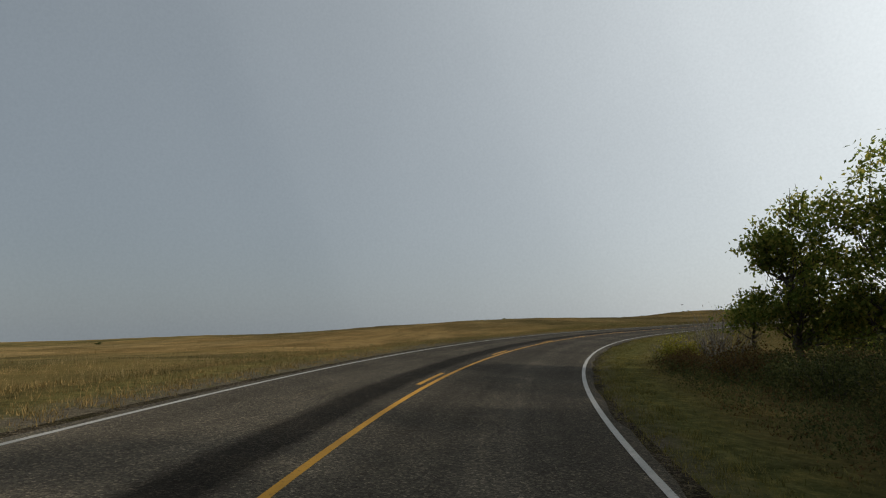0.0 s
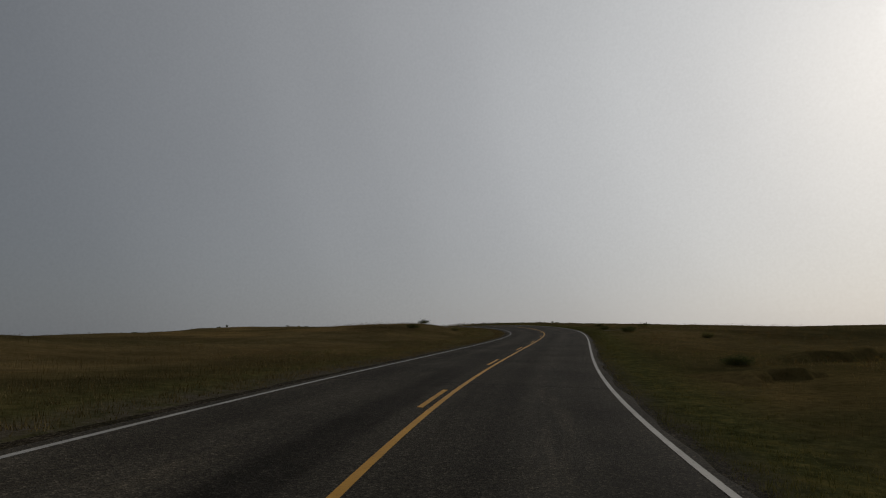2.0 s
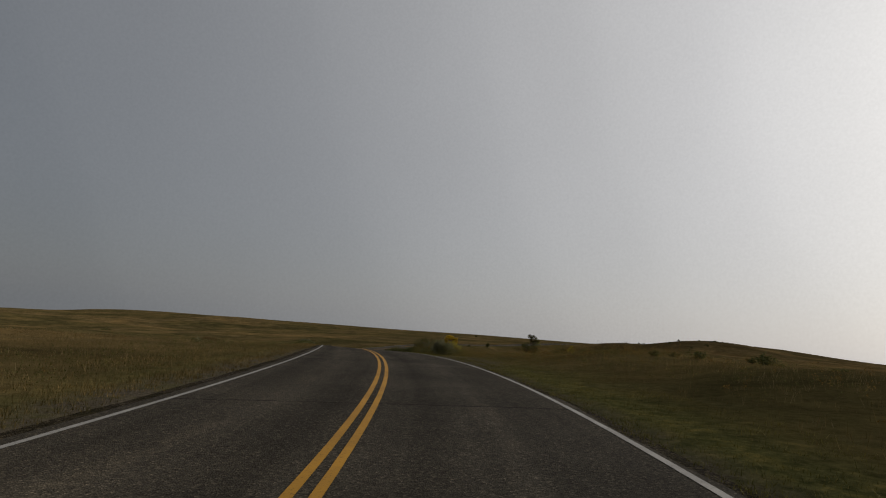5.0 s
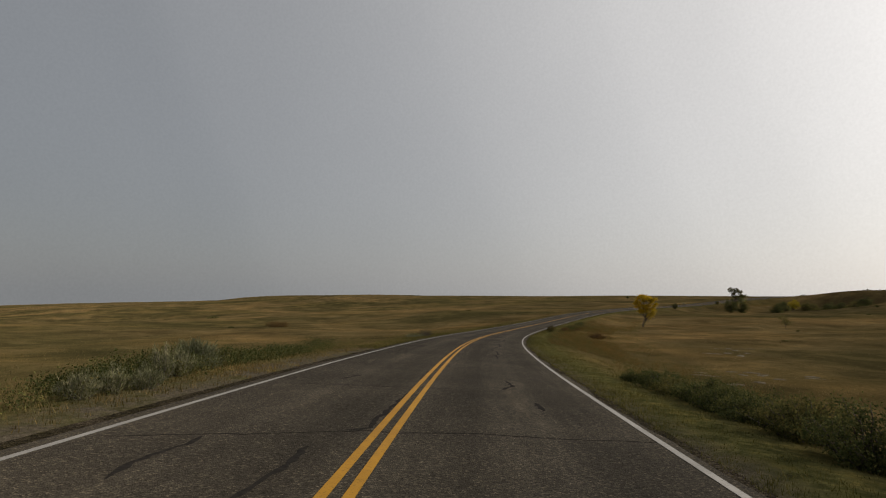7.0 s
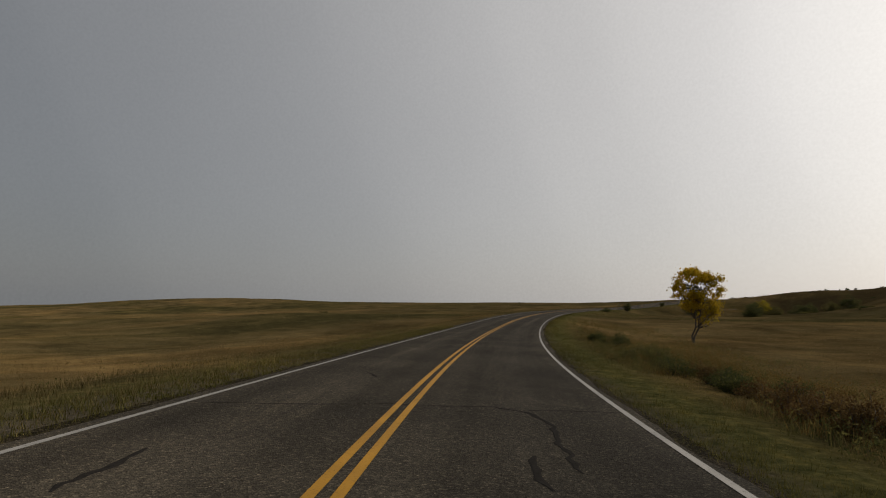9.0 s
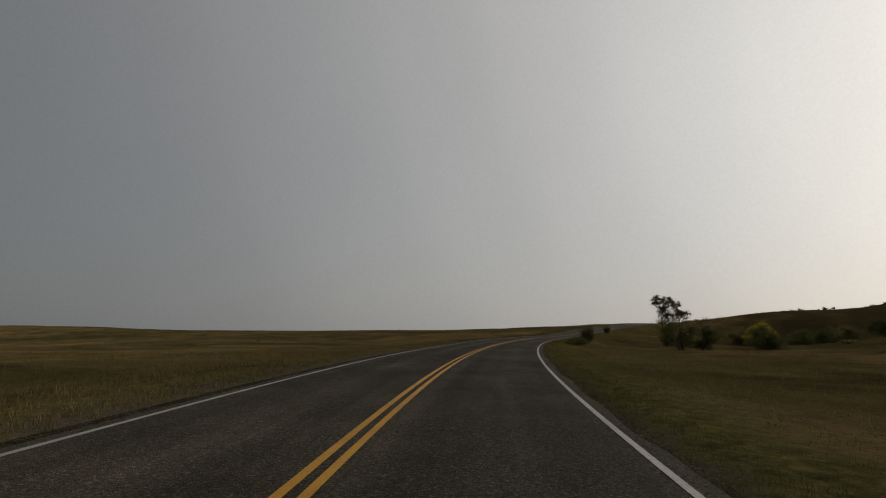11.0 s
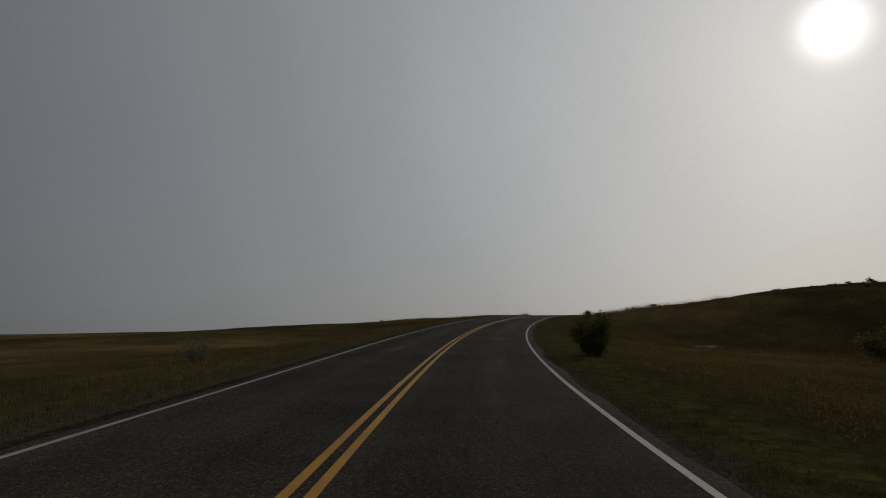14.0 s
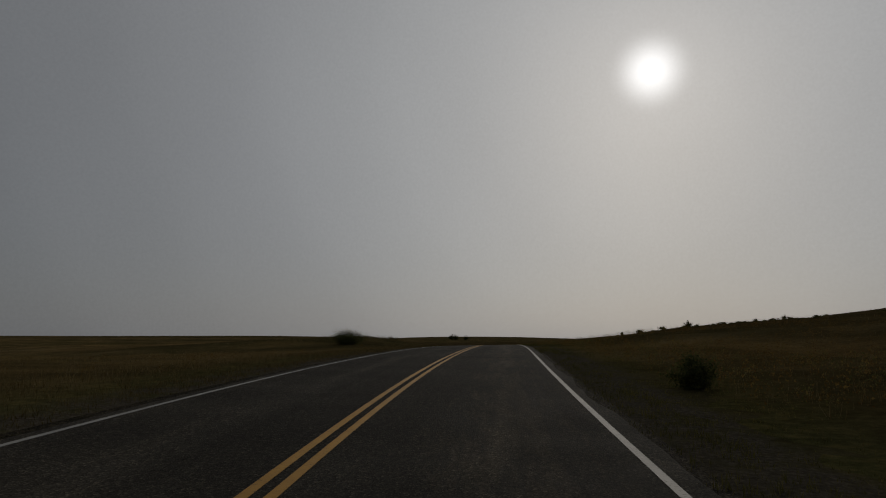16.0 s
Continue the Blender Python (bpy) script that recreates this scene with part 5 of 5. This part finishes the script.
clay_rng = random.Random(61)
CLAY = [(376.6, -440.0, 1.7, 0.9, 0.2), (375.0, -442.6, 1.2, 0.6, 0.5), (371.0, -424.0, 2.4, 0.9, 0.4), (109.0, -113.4, 1.5, 0.4, -2.8), (90.6, -65.6, 1.5, 0.5, -2.4), (89.0, -73.0, 1.2, 0.4, -2.4)]
for x, y in ((232.2, -231.9), (230.4, -226.4), (236.0, -227.6), (249.3, -248.4), (246.4, -244.1), (233.6, -229.6), (251.5, -252.0)):
    for _ in range(3):
        CLAY.append((x + clay_rng.gauss(0, 1.3), y + clay_rng.gauss(0, 1.3), clay_rng.uniform(0.3, 0.9), clay_rng.uniform(0.2, 0.45), clay_rng.uniform(0, 3)))
for i, (x, y, rx, ry, a) in enumerate(CLAY):
    clay_patch(x, y, rx, ry, a, 600 + i)

def eroded_bank(x, y, length, height, turn, seed):
    """A low worn step in the prairie: a steep ragged face on one side, running out gently on the other."""
    rng = random.Random(seed)
    ph = [rng.uniform(0, 6.28) for _ in range(4)]
    n, prof = 24, ((-0.35, -0.25), (-0.2, 0.02), (-0.1, 0.55), (0.0, 0.92), (0.25, 1.0), (0.9, 0.75), (1.8, 0.35), (3.0, -0.15))
    V = []
    for i in range(n + 1):
        u = i / n * 2 - 1
        fade = max(0.0, 1 - u * u) ** 0.7
        wob = 0.3 * math.sin(u * 5 + ph[0]) + 0.16 * math.sin(u * 13 + ph[1])
        for v, up in prof:
            a, c = u * length / 2, v + wob
            px, py = x + a * math.cos(turn) - c * math.sin(turn), y + a * math.sin(turn) + c * math.cos(turn)
            V.append(tuple(at(px, py, (up * fade - 0.06) * height * (1 + 0.15 * math.sin(u * 9 + ph[2])))))
    m = len(prof)
    F = [(i * m + k, i * m + k + 1, (i + 1) * m + k + 1, (i + 1) * m + k) for i in range(n) for k in range(m - 1)]
    mesh_object("eroded_bank", V, F, M_GROUND, kind="structure", label="low eroded grassy bank in the field", category="bank", smooth=True)


for i, (x, y, ln, h) in enumerate(((89.6, -67.4, 5.0, 0.55), (86.4, -64.2, 4.5, 0.5), (89.0, -76.6, 7.0, 0.6), (84.5, -72.0, 6.0, 0.6), (92.5, -84.5, 7.0, 0.5), (95.0, -74.6, 4.0, 0.3))):
    eroded_bank(x, y, ln, h, radians(-138 + 180 + 8 * (i % 3)) + math.pi, 70 + i)

# ---- trees and bushes ----
# oaks at the first bend
lobed_tree("oak_tree", at(56.2, -25.1), 5.8, [(0, 0, 4.5, 1.25, 1.1), (0.5, 0.6, 4.0, 0.8, 0.7), (-0.5, -0.4, 3.2, 1.2, 0.9), (0.1, 0.4, 2.3, 0.9, 0.6), (-0.4, -0.4, 1.8, 1.2, 0.7)], 31, M_OAK, "dark green scrub oak with bare twigs at its top", 9500, 0.075, 90, 0.22, stems=2, bare_twigs=14)
lobed_tree("oak_tree", at(54.0, -26.4), 7.0, [(0, 0, 5.3, 1.7, 1.5), (-0.9, -0.7, 4.2, 1.5, 1.3), (0.3, 0.3, 2.9, 1.7, 1.2), (0.3, 0.4, 1.6, 1.7, 0.9)], 32, M_OAK, "tall dense dark green scrub oak at the roadside", 14000, 0.078, 130, 0.26, stems=3, bare_twigs=8)
# oaks added right of the view, mostly unseen, to shade verge and road
for i, (x, y, h) in enumerate(((51.0, -27.8, 7.4), (46.6, -25.0, 6.8), (42.8, -22.6, 7.4), (38.5, -19.6, 6.6), (48.4, -23.0, 6.5), (46.0, -19.8, 7.0), (42.8, -17.9, 7.0), (39.2, -16.2, 6.8))):
    lobed_tree("oak_tree", at(x, y), h, [(0, 0, h * 0.74, 1.9, h * 0.22), (-0.9, -0.7, h * 0.58, 1.6, h * 0.2), (0.6, 0.5, h * 0.42, 1.8, h * 0.18)], 320 + i, M_OAK, "tall dense dark green scrub oak at the roadside", 5200, 0.09, 60, 0.32, stems=3, bare_twigs=6)
lobed_tree("oak_sapling", at(56.6, -23.6), 2.8, [(0.1, 0.2, 2.1, 0.9, 0.55)], 35, M_OAK, "small leaning green oak with a bent trunk", 2200, 0.06, 26, 0.2, thick=0.026)
shrub("bare_shrub", at(58.9, -24.2), 2.2, 2.8, 36, M_SAGE, "leafless grey thicket under the oaks", 300, 0.05, 110, twig_mat=M_TWIG)
shrub("bare_shrub", at(60.6, -24.2), 1.3, 2.2, 37, M_SAGE, "low leafless grey thicket beside the oaks", 260, 0.05, 80, twig_mat=M_TWIG)
shrub("roadside_shrub", at(59.4, -23.0), 1.1, 1.5, 33, M_YOLIVE, "yellow-green shrub at the edge of the oaks", 2200, 0.05, 30)
for i, (x, y, h, w, m, lab) in enumerate((
        (55.0, -21.4, 1.1, 2.4, M_REDDISH, "low reddish shrub under the oaks"), (52.0, -20.6, 1.2, 2.6, M_DARK, "low dark shrub under the oaks"),
        (50.3, -20.6, 1.4, 2.6, M_DARK, "dark green shrub under the oaks"), (48.9, -19.4, 1.0, 2.2, M_OLIVE, "low olive shrub at the road's edge"),
        (51.6, -23.4, 1.7, 2.8, M_DARK, "dense dark shrub below the oaks"), (54.6, -24.4, 1.3, 2.4, M_REDDISH, "reddish brown undergrowth below the oaks"),
        (53.2, -21.9, 1.3, 2.6, M_DARK, "dense dark shrub below the oaks"), (56.2, -22.8, 1.1, 2.2, M_OLIVE, "olive undergrowth below the oaks"),
        (50.2, -22.2, 1.6, 2.8, M_DARK, "dense dark shrub below the oaks"), (47.2, -18.6, 1.0, 2.4, M_DARK, "low dark shrub under the oaks"), (47.8, -20.6, 1.6, 2.8, M_DARK, "dense dark shrub below the oaks"),
        (57.6, -21.8, 0.7, 1.5, M_REDDISH, "low reddish weeds at the edge of the oaks"))):
    shrub("undergrowth_shrub", at(x, y), h, w, 340 + i, m, lab, 2600, 0.045, 30, group="undergrowth at the oaks")

# low bushes in the field of the first rise
for i, (u, d, h, w, m) in enumerate(((170.5, 7.0, 0.5, 1.3, M_DARK), (172.2, 7.4, 0.35, 1.0, M_OLIVE), (178.5, 6.0, 0.4, 1.0, M_DARK), (165.0, 12.0, 0.4, 1.0, M_OLIVE), (184.0, 11.0, 0.5, 1.3, M_DARK), (124.0, 6.6, 0.3, 0.9, M_OLIVE), (140.0, 8.0, 0.35, 1.1, M_DARK), (192.0, 8.0, 0.45, 1.2, M_OLIVE), (172.0, -12.0, 0.4, 1.2, M_DARK), (180.0, -9.0, 0.35, 1.0, M_OLIVE), (186.0, -13.0, 0.4, 1.4, M_DARK))):
    shrub("field_bush", beside(u, d), h, w, 700 + i, m, "low dark bush in the dry field", 1500, 0.036, 24, group="bushes of the first rise")

# the straight before the valley
shrub("big_shrub", at(196.9, -196.1), 2.85, 4.8, 51, M_DARK, "broad tall olive shrub with browning tips by the road", 28000, 0.046, 290, tip_mat=M_REDDISH, scatter=0.055, upright=0.14)
for i, (u, d, h, w) in enumerate(((294.6, 6.7, 1.0, 1.6), (292.8, 6.6, 0.9, 1.6), (293.8, 5.9, 0.4, 1.2), (292.4, 5.6, 0.45, 1.3), (291.2, 5.3, 0.5, 1.3), (290.0, 5.5, 0.6, 1.5))):
    shrub("undergrowth_shrub", beside(u, d), h, w, 510 + i, M_DARK, "dark leafy undergrowth at the foot of the broad shrub", 4200, 0.032, 44, group="undergrowth by the broad shrub")
sage("sagebrush", at(181.1, -184.7), 1.2, 1.6, 55, M_SAGE, "large grey-green sagebrush on the embankment", 5200, 0.15, M_SILVER, group="sagebrush by the road")
sage("sagebrush", at(182.0, -186.2), 1.0, 1.7, 56, M_SAGE, "tall weedy olive bush beside the sagebrush", 3900, 0.15, M_SILVER, group="sagebrush by the road")
sage("sagebrush", at(188.6, -189.6), 1.35, 1.7, 54, M_SILVER, "silvery sagebrush on the embankment", 3900, 0.15, M_SILVER, group="sagebrush by the road")
shrub("roadside_shrub", at(184.6, -189.0), 1.6, 2.0, 512, M_YOLIVE, "yellow-green shrub behind the sagebrush", 5000, 0.05, 40)
sage("sagebrush", at(210.9, -176.1), 2.6, 2.3, 58, M_SAGE, "grey sagebrush in the golden field", 3900, 0.17, M_SILVER, group="sagebrush by the road")
sage("sagebrush", at(211.4, -179.5), 2.3, 2.0, 59, M_SAGE, "grey sagebrush in the golden field", 3380, 0.17, M_SILVER, group="sagebrush by the road")
shrub("low_shrub", at(242.5, -202.8), 0.9, 2.6, 60, M_DARK, "low dark shrub beside the verge", 2000, 0.05, 28)
for i, (u, d, h, w) in enumerate(((302.6, 5.8, 0.8, 1.5), (303.9, 5.7, 0.85, 1.7), (305.4, 5.6, 0.75, 1.5), (307.0, 5.8, 0.8, 1.6), (308.6, 5.7, 0.75, 1.6), (310.2, 5.7, 0.7, 1.5), (311.7, 5.7, 0.6, 1.4), (313.0, 5.7, 0.5, 1.3), (314.1, 5.7, 0.55, 1.4), (315.3, 5.6, 0.5, 1.4), (316.6, 5.6, 0.45, 1.3), (318.0, 5.5, 0.35, 1.2))):
    shrub("ditch_shrub", beside(u, d), h * (0.85, 1.1, 0.95)[i % 3], w, 61 + i, M_OLIVE if i % 4 == 1 else M_DARK, "dense dark green shrub row beside the verge", 5200, 0.03, 60, scatter=0.08, upright=0.25, group="shrubs beside the verge")
sage("sagebrush", beside(316.2, -6.2), 0.85, 1.4, 66, M_SILVER, "tall grey sagebrush beside the verge", 4940, 0.13, M_SILVER, group="sagebrush by the road")
for i, (u, d, h, w) in enumerate(((311.6, -6.0, 0.5, 1.4), (313.0, -6.0, 0.65, 1.5), (314.4, -5.9, 0.7, 1.4), (317.8, -5.9, 0.5, 1.3), (319.6, -5.8, 0.42, 1.4), (321.6, -5.8, 0.4, 1.4), (323.4, -5.9, 0.38, 1.3))):
    shrub("leafy_weeds", beside(u, d), h, w, 80 + i, M_DARK, "dense dark green weeds beside the shoulder", 2600, 0.035, 30, group="leafy weeds beside the shoulder")
for i, (x, y, h) in enumerate(((216.9, -192.0, 0.4), (217.4, -192.4, 0.45), (217.9, -192.9, 0.4), (219.6, -193.2, 0.75), (220.4, -193.6, 0.6), (215.2, -190.6, 0.4))):
    sage("silver_sage", at(x, y), h, 0.7, 640 + i, M_SAGE, "silvery upright sage clump beside the shoulder", 1000, 0.1, M_SILVER, group="silver sage clumps")
for i, (x, y) in enumerate(((233.5, -192.6), (231.6, -191.0), (229.6, -190.8), (235.0, -194.4))):
    sage("silver_sage", at(x, y), 0.75, 1.0, 71 + i, M_SAGE, "small silvery sage clump in the verge", 1950, 0.17, M_SILVER, group="silver sage clumps")
shrub("bare_shrub", at(249.35, -212.8), 0.82, 1.3, 75, M_OLIVE, "small bare twiggy shrub on the verge", 420, 0.024, 95)
for i, (u, d, h) in enumerate(((346.9, -4.5, 0.3), (346.3, -4.8, 0.36), (345.6, -4.6, 0.28), (348.6, -4.4, 0.22), (344.9, -4.9, 0.3), (350.9, -4.6, 0.32))):
    shrub("verge_weed", beside(u, d), h, 0.75, 760 + i, M_OLIVE if i % 2 else M_SILVER, "low grey-green weed clump beside the shoulder", 900, 0.018, 26, scatter=0.06, group="low weeds beside the shoulder")
shrub("reddish_shrub", at(264.6, -243.2), 0.8, 2.4, 77, M_REDDISH, "low reddish brown shrub in the bend's field", 4200, 0.045, 46, scatter=0.08)
shrub("reddish_shrub", at(268.9, -239.5), 0.85, 1.2, 78, M_OLIVE, "dark olive shrub with reddish tips beside the bend", 3000, 0.042, 40, tip_mat=M_REDDISH, scatter=0.08)

# the valley
lobed_tree("yellow_cottonwood", at(296.6, -282.7), 6.5, [(-0.09, -0.12, 5.75, 1.50, 0.60), (-1.03, -1.35, 5.10, 0.90, 0.90), (0.72, 0.96, 4.50, 0.75, 0.80), (-1.21, -1.59, 3.40, 0.70, 1.00), (-0.79, -1.04, 2.10, 0.90, 0.70), (-0.21, -0.28, 3.50, 1.10, 0.90), (0.42, 0.56, 3.10, 0.60, 0.70)], 45, M_YLEAF, "young cottonwood in yellow autumn leaf, thinning", 6500, 0.1, 130, 0.2, stems=2, thick=0.014)
ditch = random.Random(31)
for i in range(17):
    u = 384.0 + i * 1.2
    d = ditch.uniform(6.2, 7.6)
    m = ditch.choice((M_REDDISH, M_DARK, M_OLIVE, M_DARK, M_REDDISH))
    shrub("ditch_weeds", beside(u, d), ditch.uniform(0.42, 0.66), ditch.uniform(0.9, 1.4), 800 + i, m, "tangled brown and dark olive weeds along the ditch", 1800, 0.034, 34, scatter=0.08, upright=0.3, group="weeds along the ditch")
for i, (u, d, h, w) in enumerate(((406.0, 6.8, 1.0, 1.5), (412.0, 6.6, 0.7, 1.2))):
    shrub("low_shrub", beside(u, d), h, w, 830 + i, M_DARK, "low dark shrub beside the verge", 2600, 0.034, 30, scatter=0.09)
tree("young_tree", at(277.6, -298.8), 3.0, 90, M_OLIVE, "sparse young tree in the valley", 500, 0.09, 0.3, 0.4, depth=3)
lobed_tree("cottonwood", at(362.1, -394.8), 8.9, [(1.34, 0.86, 7.90, 0.95, 0.90), (0.13, 0.08, 8.05, 0.80, 0.75), (-1.34, -0.86, 7.30, 0.90, 0.75), (-0.63, -0.41, 7.85, 0.60, 0.65), (0.25, 0.16, 6.80, 0.90, 0.60), (-2.44, -1.57, 5.60, 1.15, 0.50), (-1.51, -0.97, 5.90, 0.90, 0.65), (1.09, 0.70, 5.65, 0.60, 0.35), (-0.17, -0.11, 5.20, 1.30, 0.45)], 42, M_OLIVE, "tall open-crowned cottonwood with dark leaves", 5200, 0.105, 150, 0.19, stems=2, thick=0.016)
tree("thin_tree", at(366.5, -403.4), 6.4, 43, M_OAK, "slender sparse young tree", 800, 0.09, 0.3, 0.5, lean=0.04, thick=0.012, depth=3)
tree("thin_tree", at(369.6, -404.6), 4.2, 44, M_OAK, "bare thin sapling beside the slender tree", 130, 0.08, 0.25, 0.55, lean=0.04, thick=0.012, depth=2)
shrub("upright_shrub", at(358.7, -359.2), 2.3, 1.9, 53, M_DARK, "dense dark upright shrub by the road", 4600, 0.055, 44)
lobed_tree("valley_tree", at(356.0, -384.0), 6.2, [(0, 0, 4.5, 1.3, 1.5), (-1.5, 0.9, 3.1, 1.7, 1.5), (1.4, -0.7, 2.7, 1.8, 1.6), (0, 0, 1.2, 2.5, 1.1)], 143, M_DARK, "dense dark green tree in the valley", 6500, 0.085, 70, 0.32, stems=3)
lobed_tree("valley_tree", at(353.0, -386.5), 5.2, [(0, 0, 3.8, 1.4, 1.4), (-1.3, 0.8, 2.2, 1.5, 1.1), (1.1, -0.6, 2.0, 1.6, 1.2), (0, 0, 0.9, 2.3, 0.8)], 135, M_DARK, "dense dark green tree in the valley", 6500, 0.085, 70, 0.32, stems=3)
lobed_tree("yellow_tree", at(351.9, -413.7), 5.0, [(0, 0, 3.6, 1.9, 1.3), (-1.3, 0.8, 2.6, 1.7, 1.2), (1.3, -0.6, 2.3, 1.8, 1.3)], 133, M_YELLOWING, "small yellowing tree in the valley", 6500, 0.085, 70, 0.32, stems=3)
for i, (x, y, h, m) in enumerate(((349.4, -404.5, 4.0, M_DARK), (347.4, -427.2, 4.6, M_DARK), (342.0, -420.0, 4.2, M_DARK), (362.1, -438.0, 4.6, M_OLIVE), (358.0, -436.0, 4.0, M_OLIVE), (346.0, -396.0, 3.6, M_DARK), (340.5, -433.0, 4.4, M_OLIVE), (334.0, -428.0, 4.8, M_DARK), (350.0, -441.0, 4.0, M_DARK))):
    lobed_tree("valley_tree", at(x, y), h, [(0, 0, h * 0.68, 1.3, h * 0.26), (-1.1, 0.7, h * 0.46, 1.5, h * 0.25), (1.2, -0.7, h * 0.38, 1.7, h * 0.26), (0, 0, h * 0.2, 2.3, h * 0.2)], 100 + i, m, "rounded dark tree in the valley thicket", 5000, 0.1, 80, 0.36, stems=3, group="valley thicket")
shrub("undergrowth_shrub", at(361.8, -394.0), 3.6, 3.2, 110, M_DARK, "dark undergrowth round the cottonwood's foot", 3800, 0.07, 36)
shrub("low_shrub", at(347.6, -336.7), 0.85, 2.0, 111, M_DARK, "low dark shrub on the embankment", 2200, 0.05, 28)
shrub("low_shrub", at(349.6, -339.2), 0.6, 1.2, 112, M_OLIVE, "low olive shrub on the embankment", 1100, 0.05, 20)
shrub("round_shrub", at(379.1, -405.9), 1.55, 1.9, 52, M_DARK, "round dark shrub beside the road", 4200, 0.045, 44, scatter=0.09)
shrub("dry_weeds", at(391.3, -400.1), 0.9, 1.4, 113, M_SAGE, "grey dry weeds on the verge", 800, 0.04, 40, twig_mat=M_TWIG)
shrub("field_bush", at(332.8, -217.9), 1.1, 5.0, 114, M_REDDISH, "low brown thicket in the field", 3000, 0.08, 40)
shrub("field_bush", at(519.2, -224.0), 2.4, 5.5, 115, M_DARK, "dark bush far out in the field", 2600, 0.14, 40)
tree("lone_tree", at(823.7, -778.2), 4.5, 116, M_DARK, "single small tree on the far rise", 700, 0.25, 0.5, 0.3)

shrub("low_shrub", at(408.9, -509.1), 1.35, 3.0, 117, M_DARK, "dark shrub beyond the crest beside the road", 4200, 0.06, 40)
shrub("low_shrub", at(389.3, -468.3), 0.66, 1.1, 118, M_DARK, "low olive shrub on the slope beside the gravel", 1800, 0.045, 26)
# low shrubs along the ridges and crests
RIDGE = [(374.5, -558.2), (371.4, -554.2), (368.6, -550.2), (366.5, -544.9), (364.4, -541.1), (362.5, -537.4), (360.5, -535.1), (359.1, -531.6), (344.0, -557.5),
         (390.1, -468.9), (388.8, -469.3), (387.5, -468.7), (385.2, -465.3), (383.0, -464.7), (380.4, -463.0), (369.1, -494.5), (366.5, -482.9), (372.3, -464.9), (366.3, -469.8), (359.6, -471.1), (356.1, -470.7), (351.9, -471.8), (342.1, -477.1),
         (161.1, -181.6), (158.3, -180.4), (154.6, -178.4), (150.5, -182.5), (147.5, -183.2), (145.4, -184.3), (142.5, -186.0), (138.9, -183.5), (127.0, -147.1), (171.7, -137.8), (183.3, -129.9)]
TOWARDS = [(403.3, -463.7), (417.2, -460.9), (406.0, -464.3), (415.7, -528.0), (411.8, -527.5), (413.5, -533.2)]
kinds = [shrub("ridge_shrub", at(*RIDGE[0]), 0.6, 1.6, 120, M_DARK, "low dark shrub on the ridge line", 420, 0.085, 11, fine=1.0, group="ridge shrubs"),
         shrub("ridge_shrub", at(*RIDGE[1]), 0.5, 1.9, 121, M_OLIVE, "low olive shrub on the ridge line", 400, 0.085, 11, fine=1.0, group="ridge shrubs"),
         shrub("ridge_shrub", at(*RIDGE[2]), 0.85, 1.2, 122, M_DARK, "small upright dark shrub on the ridge line", 380, 0.085, 10, fine=1.0, group="ridge shrubs")]
rs = random.Random(9)
SMALL = 0.6
EXTRA = [(x + rs.gauss(0, 2.2), y + rs.gauss(0, 2.2)) for i, (x, y) in enumerate(RIDGE) for _ in range(6 if i < 9 else 2)]
for x, y in RIDGE[3:] + TOWARDS + EXTRA:
    k = rs.uniform(0.35, 1.05) * SMALL
    if nearest(np.array([[x, y]]))[1][0] < 9:
        continue
    copy_thing(rs.choice(kinds), Matrix.LocRotScale(at(x, y), Euler((0, 0, rs.uniform(0, 6.28))), (k * rs.uniform(0.8, 1.4), k, k * rs.uniform(0.7, 1.1))))
# shrubs dotted over the slopes right of the road
for i in range(70):
    s, d = rs.uniform(560, 720), rs.uniform(30, 95)
    x, y, _ = on_road(s, d)
    if nearest(np.array([[x, y]]))[1][0] < 24:
        continue
    k = rs.uniform(0.5, 1.3)
    copy_thing(rs.choice(kinds), Matrix.LocRotScale(at(x, y), Euler((0, 0, rs.uniform(0, 6.28))), (k * rs.uniform(0.9, 1.6), k, k * rs.uniform(0.6, 1.0))))
for i in range(46):
    s, d = rs.uniform(60, 560), rs.choice((-1, 1)) * rs.uniform(30, 170)
    x, y, _ = on_road(s, d)
    if nearest(np.array([[x, y]]))[1][0] < 24:
        continue
    k = rs.uniform(0.4, 0.9)
    copy_thing(rs.choice(kinds), Matrix.LocRotScale(at(x, y), Euler((0, 0, rs.uniform(0, 6.28))), (k * rs.uniform(0.9, 1.6), k, k * rs.uniform(0.5, 0.9))))
# far trees beyond the last crest
far_kind = tree("distant_tree", at(486.0, -748.7), 4.0, 130, M_DARK, "small dark tree far beyond the crest", 500, 0.3, 0.5, 0.3, depth=2, group="distant trees")
for x, y, k in ((482.1, -769.7, 1.0), (478.0, -752.0, 0.6), (487.3, -871.0, 1.1), (490.0, -905.0, 0.9), (470.0, -1120.0, 1.6), (478.7, -1157.7, 1.7), (462.0, -1150.0, 1.4), (500.0, -880.0, 0.8)):
    copy_thing(far_kind, Matrix.LocRotScale(at(x, y), Euler((0, 0, x)), (k * 1.3, k * 1.3, k)))
